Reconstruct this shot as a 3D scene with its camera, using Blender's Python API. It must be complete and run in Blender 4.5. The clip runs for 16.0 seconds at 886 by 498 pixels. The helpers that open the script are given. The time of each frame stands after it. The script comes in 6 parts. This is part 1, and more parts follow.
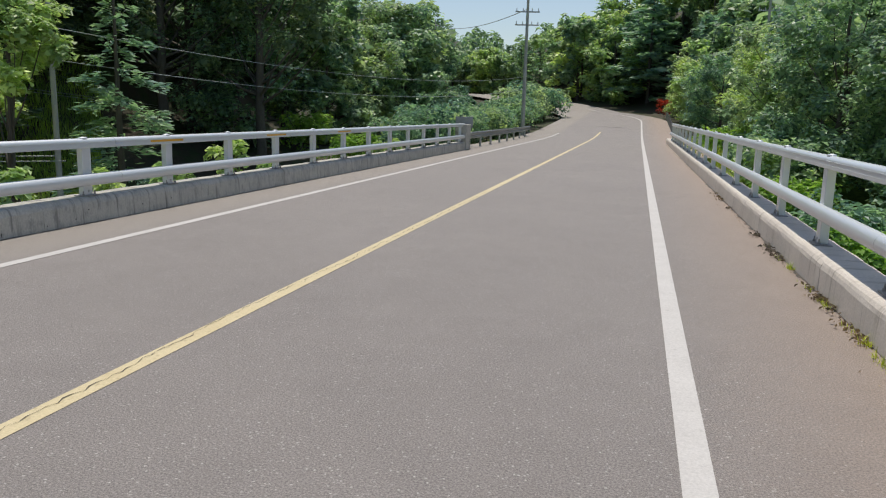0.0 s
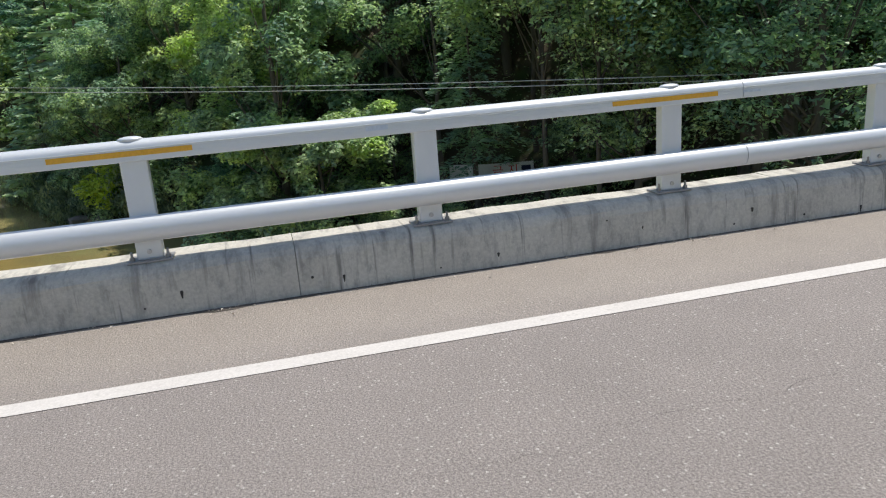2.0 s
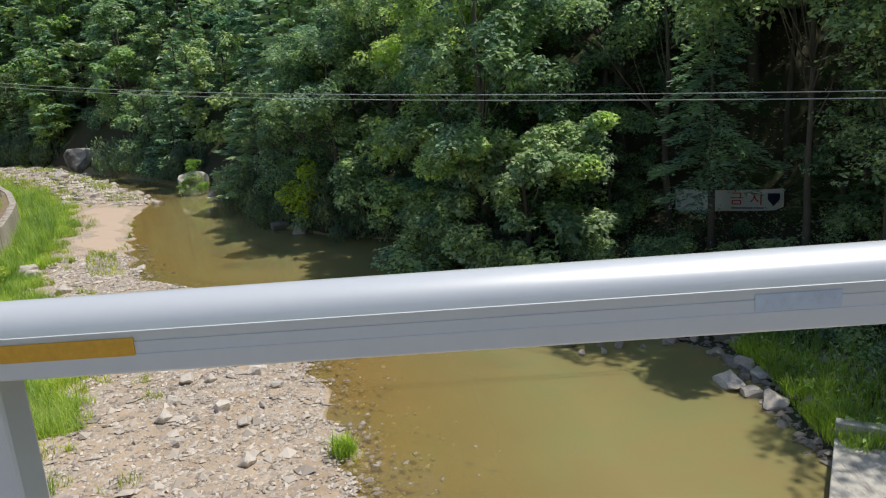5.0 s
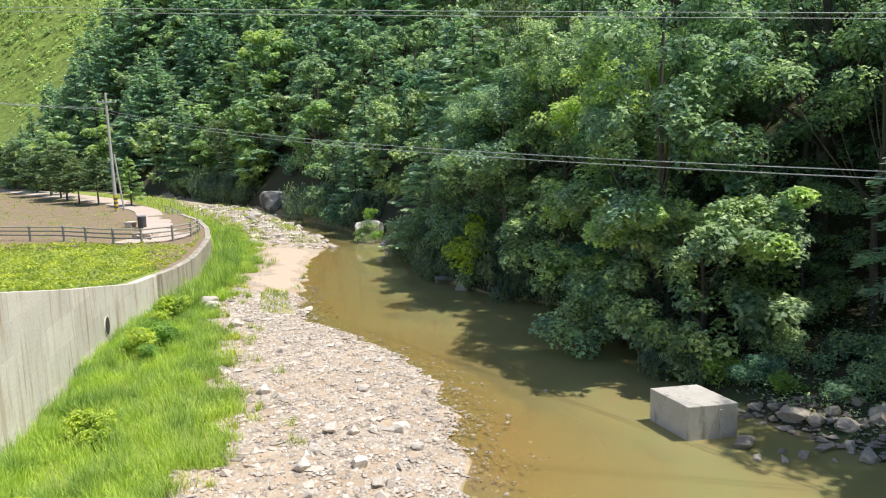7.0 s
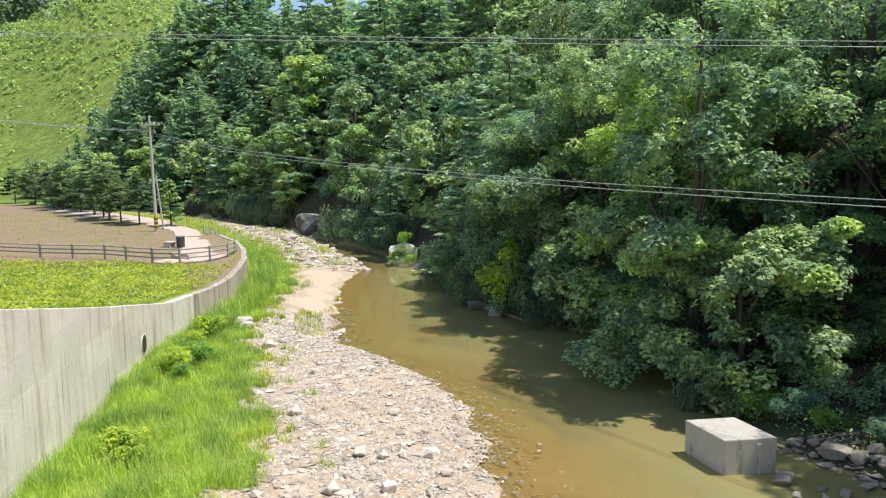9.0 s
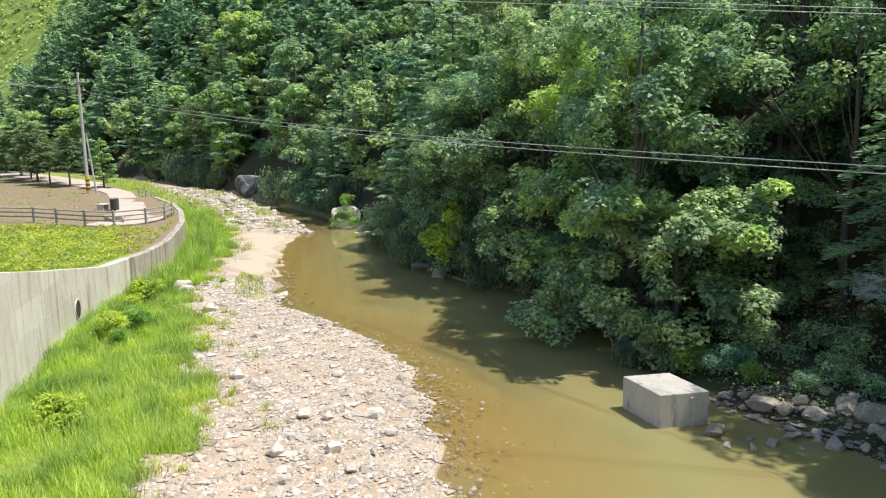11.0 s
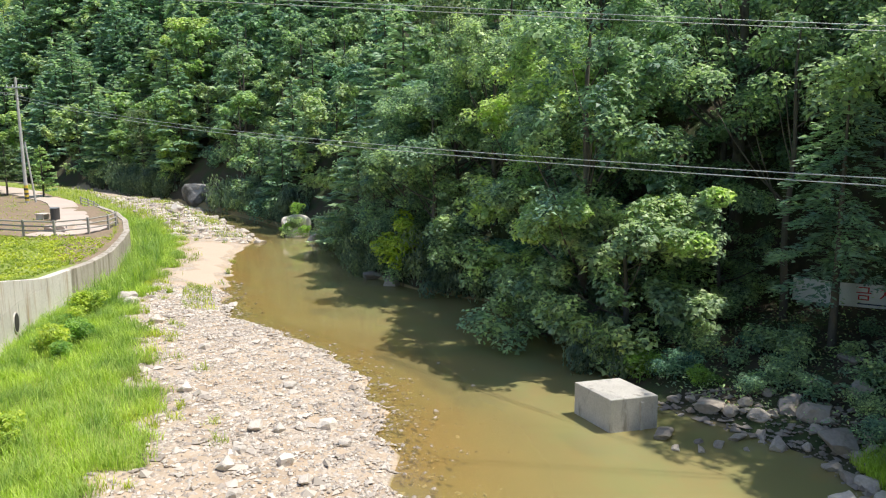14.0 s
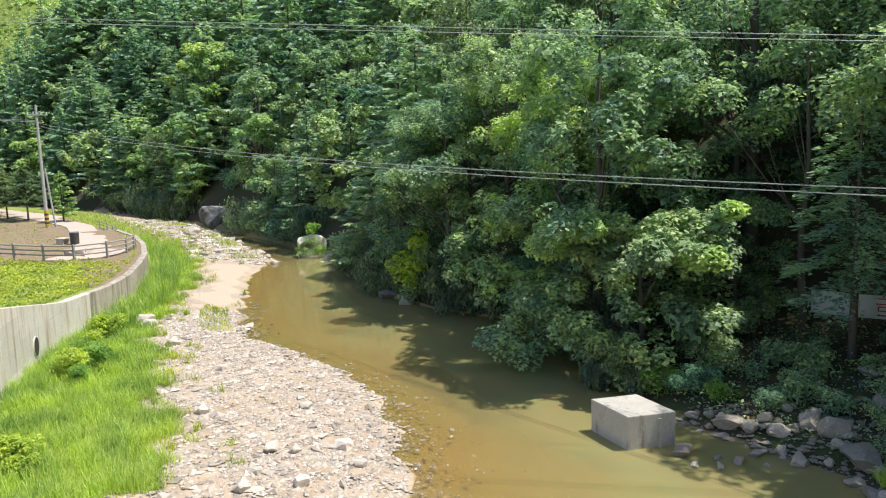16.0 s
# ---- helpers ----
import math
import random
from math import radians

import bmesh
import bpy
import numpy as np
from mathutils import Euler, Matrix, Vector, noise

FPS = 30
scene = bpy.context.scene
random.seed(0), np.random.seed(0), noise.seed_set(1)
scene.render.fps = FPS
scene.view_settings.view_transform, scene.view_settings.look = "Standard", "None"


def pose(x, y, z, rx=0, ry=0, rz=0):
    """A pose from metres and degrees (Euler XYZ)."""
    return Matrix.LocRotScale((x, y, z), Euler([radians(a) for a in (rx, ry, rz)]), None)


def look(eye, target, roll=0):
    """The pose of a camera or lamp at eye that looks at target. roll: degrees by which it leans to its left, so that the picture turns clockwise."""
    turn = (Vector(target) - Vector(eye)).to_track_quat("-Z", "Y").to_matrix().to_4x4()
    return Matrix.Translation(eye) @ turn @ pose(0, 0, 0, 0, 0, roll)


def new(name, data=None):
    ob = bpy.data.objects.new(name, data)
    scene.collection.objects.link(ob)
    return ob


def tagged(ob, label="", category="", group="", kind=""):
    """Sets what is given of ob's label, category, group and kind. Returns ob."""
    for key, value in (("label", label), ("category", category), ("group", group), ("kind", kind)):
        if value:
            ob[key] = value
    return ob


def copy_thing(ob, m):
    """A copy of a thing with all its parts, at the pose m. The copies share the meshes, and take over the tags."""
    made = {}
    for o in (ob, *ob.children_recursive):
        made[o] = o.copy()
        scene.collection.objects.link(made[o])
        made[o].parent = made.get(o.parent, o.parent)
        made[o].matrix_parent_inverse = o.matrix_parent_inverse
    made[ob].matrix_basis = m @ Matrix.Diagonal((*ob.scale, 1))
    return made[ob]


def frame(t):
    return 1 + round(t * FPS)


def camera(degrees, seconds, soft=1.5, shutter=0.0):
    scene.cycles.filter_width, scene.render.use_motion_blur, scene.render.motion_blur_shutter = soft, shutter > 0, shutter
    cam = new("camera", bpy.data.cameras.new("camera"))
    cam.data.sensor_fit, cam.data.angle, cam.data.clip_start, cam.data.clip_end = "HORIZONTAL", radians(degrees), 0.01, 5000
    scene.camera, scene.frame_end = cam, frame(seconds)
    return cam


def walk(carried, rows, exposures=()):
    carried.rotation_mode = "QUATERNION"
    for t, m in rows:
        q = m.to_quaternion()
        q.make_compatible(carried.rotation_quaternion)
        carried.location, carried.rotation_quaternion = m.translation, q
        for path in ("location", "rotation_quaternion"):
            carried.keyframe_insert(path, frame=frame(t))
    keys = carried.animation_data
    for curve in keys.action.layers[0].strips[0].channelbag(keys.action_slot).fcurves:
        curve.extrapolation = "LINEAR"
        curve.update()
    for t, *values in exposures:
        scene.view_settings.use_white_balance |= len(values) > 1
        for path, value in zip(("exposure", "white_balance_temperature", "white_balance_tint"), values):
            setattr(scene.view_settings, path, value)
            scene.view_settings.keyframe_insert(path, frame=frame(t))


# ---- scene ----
cam = camera(61.50, 16.0, soft=1.15)
PATH = [
    (0, look((0.085, -2.220, 1.733), (-0.879, 1.593, 1.005), 1.57)),
    (0.2, look((-0.056, -2.342, 1.722), (-1.776, 1.180, 0.921), 0.72)),
    (0.5, look((-0.307, -2.271, 1.798), (-3.001, 0.543, 0.888), -0.27)),
    (1, look((-0.895, -2.226, 1.822), (-4.275, -0.360, 0.778), -1.23)),
    (1.5, look((-1.635, -2.142, 1.690), (-5.249, -0.806, 0.616), -2.86)),
    (2, look((-2.329, -2.151, 1.678), (-6.080, -1.267, 0.607), -4.45)),
    (2.5, look((-3.053, -2.108, 1.669), (-6.870, -1.525, 0.626), -5.59)),
    (3, look((-3.788, -2.063, 1.661), (-7.641, -1.658, 0.666), -6.18)),
    (3.2, look((-4.076, -2.011, 1.687), (-7.935, -1.655, 0.696), -6.43)),
    (5.3, look((-6.706, -1.881, 1.548), (-10.585, -2.210, 0.628), -4.38)),
    (5.5, look((-6.973, -1.753, 1.500), (-10.846, -2.228, 0.622), -4.30)),
    (5.7, look((-7.076, -1.742, 1.511), (-10.940, -2.355, 0.692), -3.89)),
    (6, look((-7.185, -1.718, 1.533), (-11.040, -2.469, 0.774), -3.48)),
    (6.5, look((-7.213, -1.760, 1.524), (-11.050, -2.659, 0.842), -2.57)),
    (7, look((-7.254, -1.808, 1.527), (-11.073, -2.836, 0.928), -1.91)),
    (7.5, look((-7.268, -1.813, 1.526), (-11.070, -2.952, 1.025), -1.64)),
    (8, look((-7.258, -1.819, 1.521), (-11.050, -3.007, 1.065), -1.41)),
    (8.5, look((-7.255, -1.812, 1.528), (-11.041, -3.019, 1.074), -1.32)),
    (8.7, look((-7.255, -1.807, 1.536), (-11.040, -3.018, 1.080), -1.28)),
    (11, look((-7.280, -1.820, 1.498), (-11.118, -2.725, 0.830), -0.83)),
    (11.5, look((-7.298, -1.848, 1.495), (-11.147, -2.679, 0.795), -0.57)),
    (12, look((-7.285, -1.838, 1.485), (-11.144, -2.629, 0.791), -0.61)),
    (12.5, look((-7.280, -1.822, 1.491), (-11.151, -2.555, 0.799), -0.42)),
    (13, look((-7.285, -1.848, 1.483), (-11.170, -2.501, 0.787), 0.10)),
    (13.5, look((-7.291, -1.849, 1.495), (-11.184, -2.465, 0.817), 0.10)),
    (14, look((-7.284, -1.842, 1.503), (-11.180, -2.493, 0.875), -0.62)),
    (14.5, look((-7.274, -1.831, 1.499), (-11.166, -2.556, 0.925), -1.17)),
    (15, look((-7.279, -1.812, 1.515), (-11.168, -2.571, 0.968), -1.35)),
    (15.5, look((-7.272, -1.790, 1.517), (-11.167, -2.523, 0.978), -1.43)),
    (16, look((-7.266, -1.747, 1.527), (-11.161, -2.485, 0.994), -1.75)),
]
walk(cam, PATH, [(0.0, -0.42), (0.5, -0.24), (1.0, -0.05), (1.5, 0.02), (2.5, -0.08), (3.2, -0.18), (5.3, -0.3), (5.6, -0.28), (6.2, 0.0), (7.0, 0.3), (8.5, 0.3), (11.0, 0.36), (16.0, 0.36)])

# ---- light ----
world = bpy.data.worlds.new("world")
scene.world = world
world.use_nodes = True
wnt = world.node_tree
sky = wnt.nodes.new("ShaderNodeTexSky")
sky.sky_type, sky.sun_disc = "NISHITA", False
sky.sun_elevation, sky.sun_rotation = radians(66.6), radians(-13.4)
wnt.links.new(sky.outputs[0], wnt.nodes["Background"].inputs[0])
wnt.nodes["Background"].inputs[1].default_value = 0.14
sun = new("sun", bpy.data.lights.new("sun", "SUN"))
sun.data.energy, sun.data.angle, sun.data.color = 4.6, radians(0.7), (1.0, 0.95, 0.86)
sun.matrix_world = look((-0.10 * 60, 0.42 * 60, 60), (0, 0, 0))

# ---- materials ----


def nodes_of(name):
    m = bpy.data.materials.new(name)
    m.use_nodes = True
    t = m.node_tree
    return m, t, t.nodes["Principled BSDF"]


def node(t, kind, **kw):
    n = t.nodes.new(kind)
    for k, v in kw.items():
        if k in n.inputs:
            n.inputs[k].default_value = v
    return n


def coords(t, scale=(1, 1, 1)):
    tc = t.nodes.new("ShaderNodeTexCoord")
    mp = t.nodes.new("ShaderNodeMapping")
    mp.inputs["Scale"].default_value = scale
    t.links.new(tc.outputs["Object"], mp.inputs["Vector"])
    return mp.outputs["Vector"]


def noise_tex(t, vec, scale, detail=4.0, rough=0.6):
    n = node(t, "ShaderNodeTexNoise", Scale=scale, Detail=detail, Roughness=rough)
    t.links.new(vec, n.inputs["Vector"])
    return n.outputs[0]


def ramp(t, fac, lo, hi, c1=(0, 0, 0), c2=(1, 1, 1)):
    r = t.nodes.new("ShaderNodeValToRGB")
    r.color_ramp.elements[0].position, r.color_ramp.elements[1].position = lo, hi
    r.color_ramp.elements[0].color, r.color_ramp.elements[1].color = (*c1, 1), (*c2, 1)
    t.links.new(fac, r.inputs[0])
    return r.outputs[0]


def mixc(t, fac, a, b, mode="MIX"):
    m = t.nodes.new("ShaderNodeMix")
    m.data_type, m.blend_type = "RGBA", mode
    for sock, v in ((m.inputs[0], fac), (m.inputs[6], a), (m.inputs[7], b)):
        if isinstance(v, (int, float)):
            sock.default_value = v
        elif isinstance(v, tuple):
            sock.default_value = (*v, 1)
        else:
            t.links.new(v, sock)
    return m.outputs[2]


def bump(t, b, height, strength, dist=0.01):
    n = node(t, "ShaderNodeBump", Strength=strength, Distance=dist)
    t.links.new(height, n.inputs["Height"])
    t.links.new(n.outputs[0], b.inputs["Normal"])


def surf(name, c1, c2, big=0.6, fine=25.0, rough=0.8, relief=0.4, dist=0.01, metal=0.0, stretch=(1, 1, 1), vary=0.0, stain=None, grain=0.45, runs=None, run_size=(7.0, 7.0, 0.35), blots=None):
    """Colour between c1 and c2 by a broad and a fine noise, with relief."""
    m, t, b = nodes_of(name)
    v = coords(t, stretch)
    n1, n2 = noise_tex(t, v, big), noise_tex(t, v, fine, 6, 0.7)
    col = mixc(t, ramp(t, n1, 0.3, 0.7), c1, c2)
    col = mixc(t, grain, col, ramp(t, n2, 0.25, 0.75, tuple(x * 0.72 for x in c1), tuple(min(1, x * 1.25) for x in c2)))
    if stain:
        n3 = noise_tex(t, coords(t, stain[1]), stain[2], 5, 0.65)
        col = mixc(t, ramp(t, n3, stain[3], stain[4]), col, stain[0])
    if runs:
        n4 = noise_tex(t, coords(t, run_size), 1.0, 4, 0.6)
        col = mixc(t, ramp(t, n4, 0.60, 0.74), col, runs)
    if blots:
        n5 = noise_tex(t, coords(t, (1.0, 3.0, 1.6)), 3.2, 6, 0.72)
        col = mixc(t, ramp(t, n5, 0.50, 0.68, (0, 0, 0), (0.7, 0.7, 0.7)), col, blots)
    if vary:
        oi = t.nodes.new("ShaderNodeObjectInfo")
        col = mixc(t, 1.0, col, ramp(t, oi.outputs["Random"], 0, 1, (1 - vary,) * 3, (1 + vary,) * 3), "MULTIPLY")
    t.links.new(col, b.inputs["Base Color"])
    b.inputs["Roughness"].default_value, b.inputs["Metallic"].default_value = rough, metal
    bump(t, b, n2, relief, dist)
    return m


def leaf_mat(name, c1, c2, glow, rough=0.45, hue=0.35):
    """Thin leaves: gloss on top, light through them, each leaf and each plant a little different."""
    m, t, b = nodes_of(name)
    geo, oi = t.nodes.new("ShaderNodeNewGeometry"), t.nodes.new("ShaderNodeObjectInfo")
    col = mixc(t, geo.outputs["Random Per Island"], c1, c2)
    tone = ramp(t, oi.outputs["Random"], 0, 1, (1 - hue, 1 - hue * 0.6, 1 - hue * 0.5), (1 + hue, 1 + hue * 0.55, 1.0))
    col = mixc(t, 1.0, col, tone, "MULTIPLY")
    spray = ramp(t, noise_tex(t, coords(t), 0.75, 2, 0.5), 0.36, 0.64, (0.68, 0.74, 0.86), (1.3, 1.2, 0.95))
    col = mixc(t, 1.0, col, spray, "MULTIPLY")
    t.links.new(col, b.inputs["Base Color"])
    b.inputs["Roughness"].default_value = rough
    b.inputs["Specular IOR Level"].default_value = 0.3
    tr = t.nodes.new("ShaderNodeBsdfTranslucent")
    t.links.new(mixc(t, 1.0, mixc(t, 1.0, col, glow, "MULTIPLY"), (1, 1, 1), "MULTIPLY"), tr.inputs[0])
    mx = node(t, "ShaderNodeMixShader")
    mx.inputs[0].default_value = 0.36
    t.links.new(b.outputs[0], mx.inputs[1])
    t.links.new(tr.outputs[0], mx.inputs[2])
    t.links.new(mx.outputs[0], t.nodes["Material Output"].inputs[0])
    return m


def asphalt_mat():
    m, t, b = nodes_of("asphalt")
    v = coords(t)
    big, mid, fine = noise_tex(t, v, 0.35, 5), noise_tex(t, v, 9, 5, 0.7), noise_tex(t, v, 90, 3, 0.7)
    vor = node(t, "ShaderNodeTexVoronoi", Scale=48.0)
    t.links.new(v, vor.inputs["Vector"])
    col = mixc(t, ramp(t, big, 0.3, 0.7), (0.236, 0.210, 0.195), (0.312, 0.277, 0.255))
    col = mixc(t, 0.6, col, ramp(t, fine, 0.25, 0.8, (0.10, 0.09, 0.085), (0.475, 0.42, 0.383)))
    chips = ramp(t, vor.outputs["Color"], 0.74, 0.86)
    near = ramp(t, vor.outputs["Distance"], 0.28, 0.38, (1, 1, 1), (0, 0, 0))
    col = mixc(t, mixc(t, 1.0, chips, near, "MULTIPLY"), col, (0.50, 0.465, 0.43))
    sep = t.nodes.new("ShaderNodeSeparateXYZ")
    t.links.new(v, sep.inputs[0])
    # pale dust along both edges of the deck, reddish on the sheltered one
    wob = node(t, "ShaderNodeMath")
    wob.operation = "MULTIPLY_ADD"
    t.links.new(mid, wob.inputs[0])
    wob.inputs[1].default_value = 0.9
    t.links.new(sep.outputs["X"], wob.inputs[2])
    right = node(t, "ShaderNodeMapRange")
    for i, k in enumerate((0.9, 2.6, 0.0, 0.75)):
        right.inputs[i + 1].default_value = k
    t.links.new(wob.outputs[0], right.inputs[0])
    left = node(t, "ShaderNodeMapRange")
    for i, k in enumerate((-5.75, -6.3, 0.0, 0.5)):
        left.inputs[i + 1].default_value = k
    t.links.new(wob.outputs[0], left.inputs[0])
    col = mixc(t, right.outputs[0], col, (0.37, 0.28, 0.22))
    col = mixc(t, left.outputs[0], col, (0.36, 0.315, 0.265))
    grit = ramp(t, noise_tex(t, v, 75, 3, 0.85), 0.34, 0.68, (0.42, 0.42, 0.42), (1.48, 1.48, 1.48))
    col = mixc(t, 0.75, col, mixc(t, 1.0, col, grit, "MULTIPLY"))
    patch = ramp(t, noise_tex(t, v, 2.2, 4, 0.6), 0.35, 0.7, (0.955, 0.955, 0.955), (1.03, 1.03, 1.03))
    col = mixc(t, 1.0, col, patch, "MULTIPLY")
    t.links.new(col, b.inputs["Base Color"])
    b.inputs["Roughness"].default_value = 0.78
    bump(t, b, fine, 0.8, 0.012)
    return m


def ground_mat():
    """Forest litter, grass, gravel, dry earth and river bed, by the masks of the ground's regions."""
    m, t, b = nodes_of("ground")
    v = coords(t)
    n1, n2, n3 = noise_tex(t, v, 0.7, 5), noise_tex(t, v, 5.0, 6, 0.7), noise_tex(t, v, 30, 4, 0.7)

    def attr(k, lo=0.42, hi=0.58, wob=0.35):
        a = t.nodes.new("ShaderNodeAttribute")
        a.attribute_name = k
        ma = t.nodes.new("ShaderNodeMath")
        ma.operation = "MULTIPLY_ADD"
        t.links.new(n2, ma.inputs[0])
        ma.inputs[1].default_value = wob
        t.links.new(a.outputs["Fac"], ma.inputs[2])
        s = t.nodes.new("ShaderNodeMath")
        s.operation = "SUBTRACT"
        t.links.new(ma.outputs[0], s.inputs[0])
        s.inputs[1].default_value = wob * 0.5
        return ramp(t, s.outputs[0], lo, hi)

    col = mixc(t, ramp(t, n2, 0.3, 0.7), (0.035, 0.03, 0.018), (0.085, 0.065, 0.04))
    col = mixc(t, ramp(t, n1, 0.45, 0.6), col, (0.04, 0.06, 0.018))
    grass = mixc(t, ramp(t, n2, 0.3, 0.7), (0.14, 0.215, 0.03), (0.27, 0.36, 0.06))
    grass = mixc(t, 0.35, grass, ramp(t, n1, 0.3, 0.7, (0.10, 0.165, 0.03), (0.20, 0.25, 0.06)))
    scrub = ramp(t, noise_tex(t, v, 0.22, 6, 0.75), 0.42, 0.62, (0.66, 0.64, 0.5), (1.0, 1.0, 1.0))
    grass = mixc(t, 1.0, grass, scrub, "MULTIPLY")
    tuft = ramp(t, noise_tex(t, v, 0.8, 6, 0.85), 0.38, 0.58, (0.38, 0.46, 0.36), (1.15, 1.12, 1.1))
    grass = mixc(t, 1.0, grass, tuft, "MULTIPLY")
    meadow = mixc(t, ramp(t, n2, 0.3, 0.7), (0.17, 0.22, 0.04), (0.30, 0.35, 0.075))
    grass = mixc(t, attr("meadow"), grass, meadow)
    col = mixc(t, attr("grass"), col, grass)
    dry = mixc(t, ramp(t, n2, 0.35, 0.65), (0.20, 0.135, 0.085), (0.30, 0.225, 0.15))
    dry = mixc(t, ramp(t, n1, 0.55, 0.68), dry, (0.16, 0.18, 0.06))
    col = mixc(t, attr("dry"), col, dry)
    vor = node(t, "ShaderNodeTexVoronoi", Scale=17.0)
    t.links.new(v, vor.inputs["Vector"])
    sep = t.nodes.new("ShaderNodeSeparateColor")
    t.links.new(vor.outputs["Color"], sep.inputs[0])
    stones = ramp(t, sep.outputs[0], 0, 1, (0.27, 0.22, 0.175), (0.55, 0.475, 0.395))
    sand = mixc(t, ramp(t, n1, 0.35, 0.65), (0.49, 0.385, 0.28), (0.36, 0.27, 0.185))
    gravel = mixc(t, ramp(t, noise_tex(t, v, 1.6, 6, 0.7), 0.44, 0.60), sand, stones)
    col = mixc(t, attr("gravel"), col, gravel)
    col = mixc(t, attr("sand", 0.4, 0.6), col, (0.52, 0.40, 0.305))
    bed = mixc(t, ramp(t, n1, 0.35, 0.7), (0.34, 0.25, 0.12), (0.28, 0.235, 0.11))
    bed = mixc(t, ramp(t, n3, 0.55, 0.75), bed, (0.22, 0.16, 0.08))
    col = mixc(t, attr("bed", 0.45, 0.55, 0.15), col, bed)
    t.links.new(col, b.inputs["Base Color"])
    b.inputs["Roughness"].default_value = 0.95
    bump(t, b, n2, 0.6, 0.05)
    return m


def water_mat():
    """Clear, tea-coloured shallow water: the bed shows through, the surface mirrors at low angles."""
    m, t, b = nodes_of("river_water")
    v = coords(t, (1, 1, 1))
    n1, n2 = noise_tex(t, v, 1.3, 3), noise_tex(t, v, 7, 3)
    bp = node(t, "ShaderNodeBump", Strength=0.12, Distance=0.05)
    t.links.new(mixc(t, 0.4, n1, n2), bp.inputs["Height"])
    tint = t.nodes.new("ShaderNodeBsdfTransparent")
    t.links.new(mixc(t, ramp(t, noise_tex(t, v, 0.12, 2), 0.4, 0.6), (0.86, 0.76, 0.48), (0.82, 0.80, 0.50)), tint.inputs[0])
    gl = node(t, "ShaderNodeBsdfGlossy", Roughness=0.03)
    t.links.new(bp.outputs[0], gl.inputs["Normal"])
    fr = node(t, "ShaderNodeFresnel", IOR=1.33)
    t.links.new(bp.outputs[0], fr.inputs["Normal"])
    mx = t.nodes.new("ShaderNodeMixShader")
    deep = t.nodes.new("ShaderNodeAttribute")
    deep.attribute_name = "deep"
    silt = node(t, "ShaderNodeBsdfDiffuse")
    mud = mixc(t, ramp(t, deep.outputs["Fac"], 0.12, 0.6), (0.43, 0.31, 0.135), (0.35, 0.335, 0.145))
    mud = mixc(t, ramp(t, noise_tex(t, v, 0.5, 5, 0.65), 0.42, 0.62), mud, (0.38, 0.315, 0.14))
    t.links.new(mud, silt.inputs[0])
    body = t.nodes.new("ShaderNodeMixShader")
    t.links.new(ramp(t, deep.outputs["Fac"], 0.05, 0.7, (0.25, 0.25, 0.25), (0.68, 0.68, 0.68)), body.inputs[0])
    t.links.new(tint.outputs[0], body.inputs[1])
    t.links.new(silt.outputs[0], body.inputs[2])
    t.links.new(fr.outputs[0], mx.inputs[0])
    t.links.new(body.outputs[0], mx.inputs[1])
    t.links.new(gl.outputs[0], mx.inputs[2])
    t.links.new(mx.outputs[0], t.nodes["Material Output"].inputs[0])
    return m


ASPHALT, GROUND, WATER = asphalt_mat(), ground_mat(), water_mat()
KERB = surf("kerb_concrete", (0.41, 0.39, 0.345), (0.59, 0.565, 0.50), 1.6, 40, 0.9, 0.5, 0.006,
            stain=((0.22, 0.205, 0.185), (1.0, 3.0, 0.4), 2.0, 0.54, 0.70), runs=(0.09, 0.085, 0.08), run_size=(1.0, 13.0, 0.7), blots=(0.25, 0.24, 0.225))
KERB_R = surf("dusty_kerb_concrete", (0.55, 0.49, 0.43), (0.72, 0.65, 0.57), 0.9, 40, 0.9, 0.5, 0.006,
              stain=((0.30, 0.25, 0.20), (1.0, 6.0, 0.6), 1.7, 0.56, 0.78))
WALL = surf("wall_concrete", (0.55, 0.515, 0.455), (0.72, 0.675, 0.605), 0.6, 14, 0.9, 0.5, 0.02,
            stain=((0.42, 0.31, 0.21), (2.6, 2.6, 0.22), 1.1, 0.52, 0.70), vary=0.07, runs=(0.25, 0.225, 0.19))
BLOCK = surf("block_concrete", (0.39, 0.365, 0.325), (0.54, 0.515, 0.47), 1.6, 22, 0.9, 0.5, 0.01,
             stain=((0.24, 0.22, 0.19), (1.5, 1.5, 0.4), 2.0, 0.56, 0.72))
PAINT = surf("white_rail_paint", (0.66, 0.685, 0.705), (0.695, 0.715, 0.735), 0.5, 30, 0.40, 0.02, 0.001, 0.26,
             stain=((0.52, 0.50, 0.47), (2, 2, 6), 3.0, 0.74, 0.98), grain=0.06)
PAINT.node_tree.nodes["Principled BSDF"].inputs["Coat Weight"].default_value = 0.35
STEEL = surf("galvanised_steel", (0.42, 0.43, 0.44), (0.55, 0.55, 0.55), 3, 40, 0.45, 0.1, 0.003, 0.8)
RUST = surf("dull_bolt_steel", (0.28, 0.27, 0.27), (0.40, 0.38, 0.36), 8, 60, 0.55, 0.2, 0.002, 0.6)
STICKER = surf("orange_reflective_tape", (0.74, 0.37, 0.03), (0.80, 0.43, 0.04), 3, 60, 0.5, 0.05, 0.001)
LINE_W = surf("white_road_paint", (0.50, 0.47, 0.44), (0.61, 0.58, 0.545), 2.0, 60, 0.75, 0.4, 0.003,
              stain=((0.42, 0.40, 0.37), (1, 1, 1), 14.0, 0.60, 0.74))
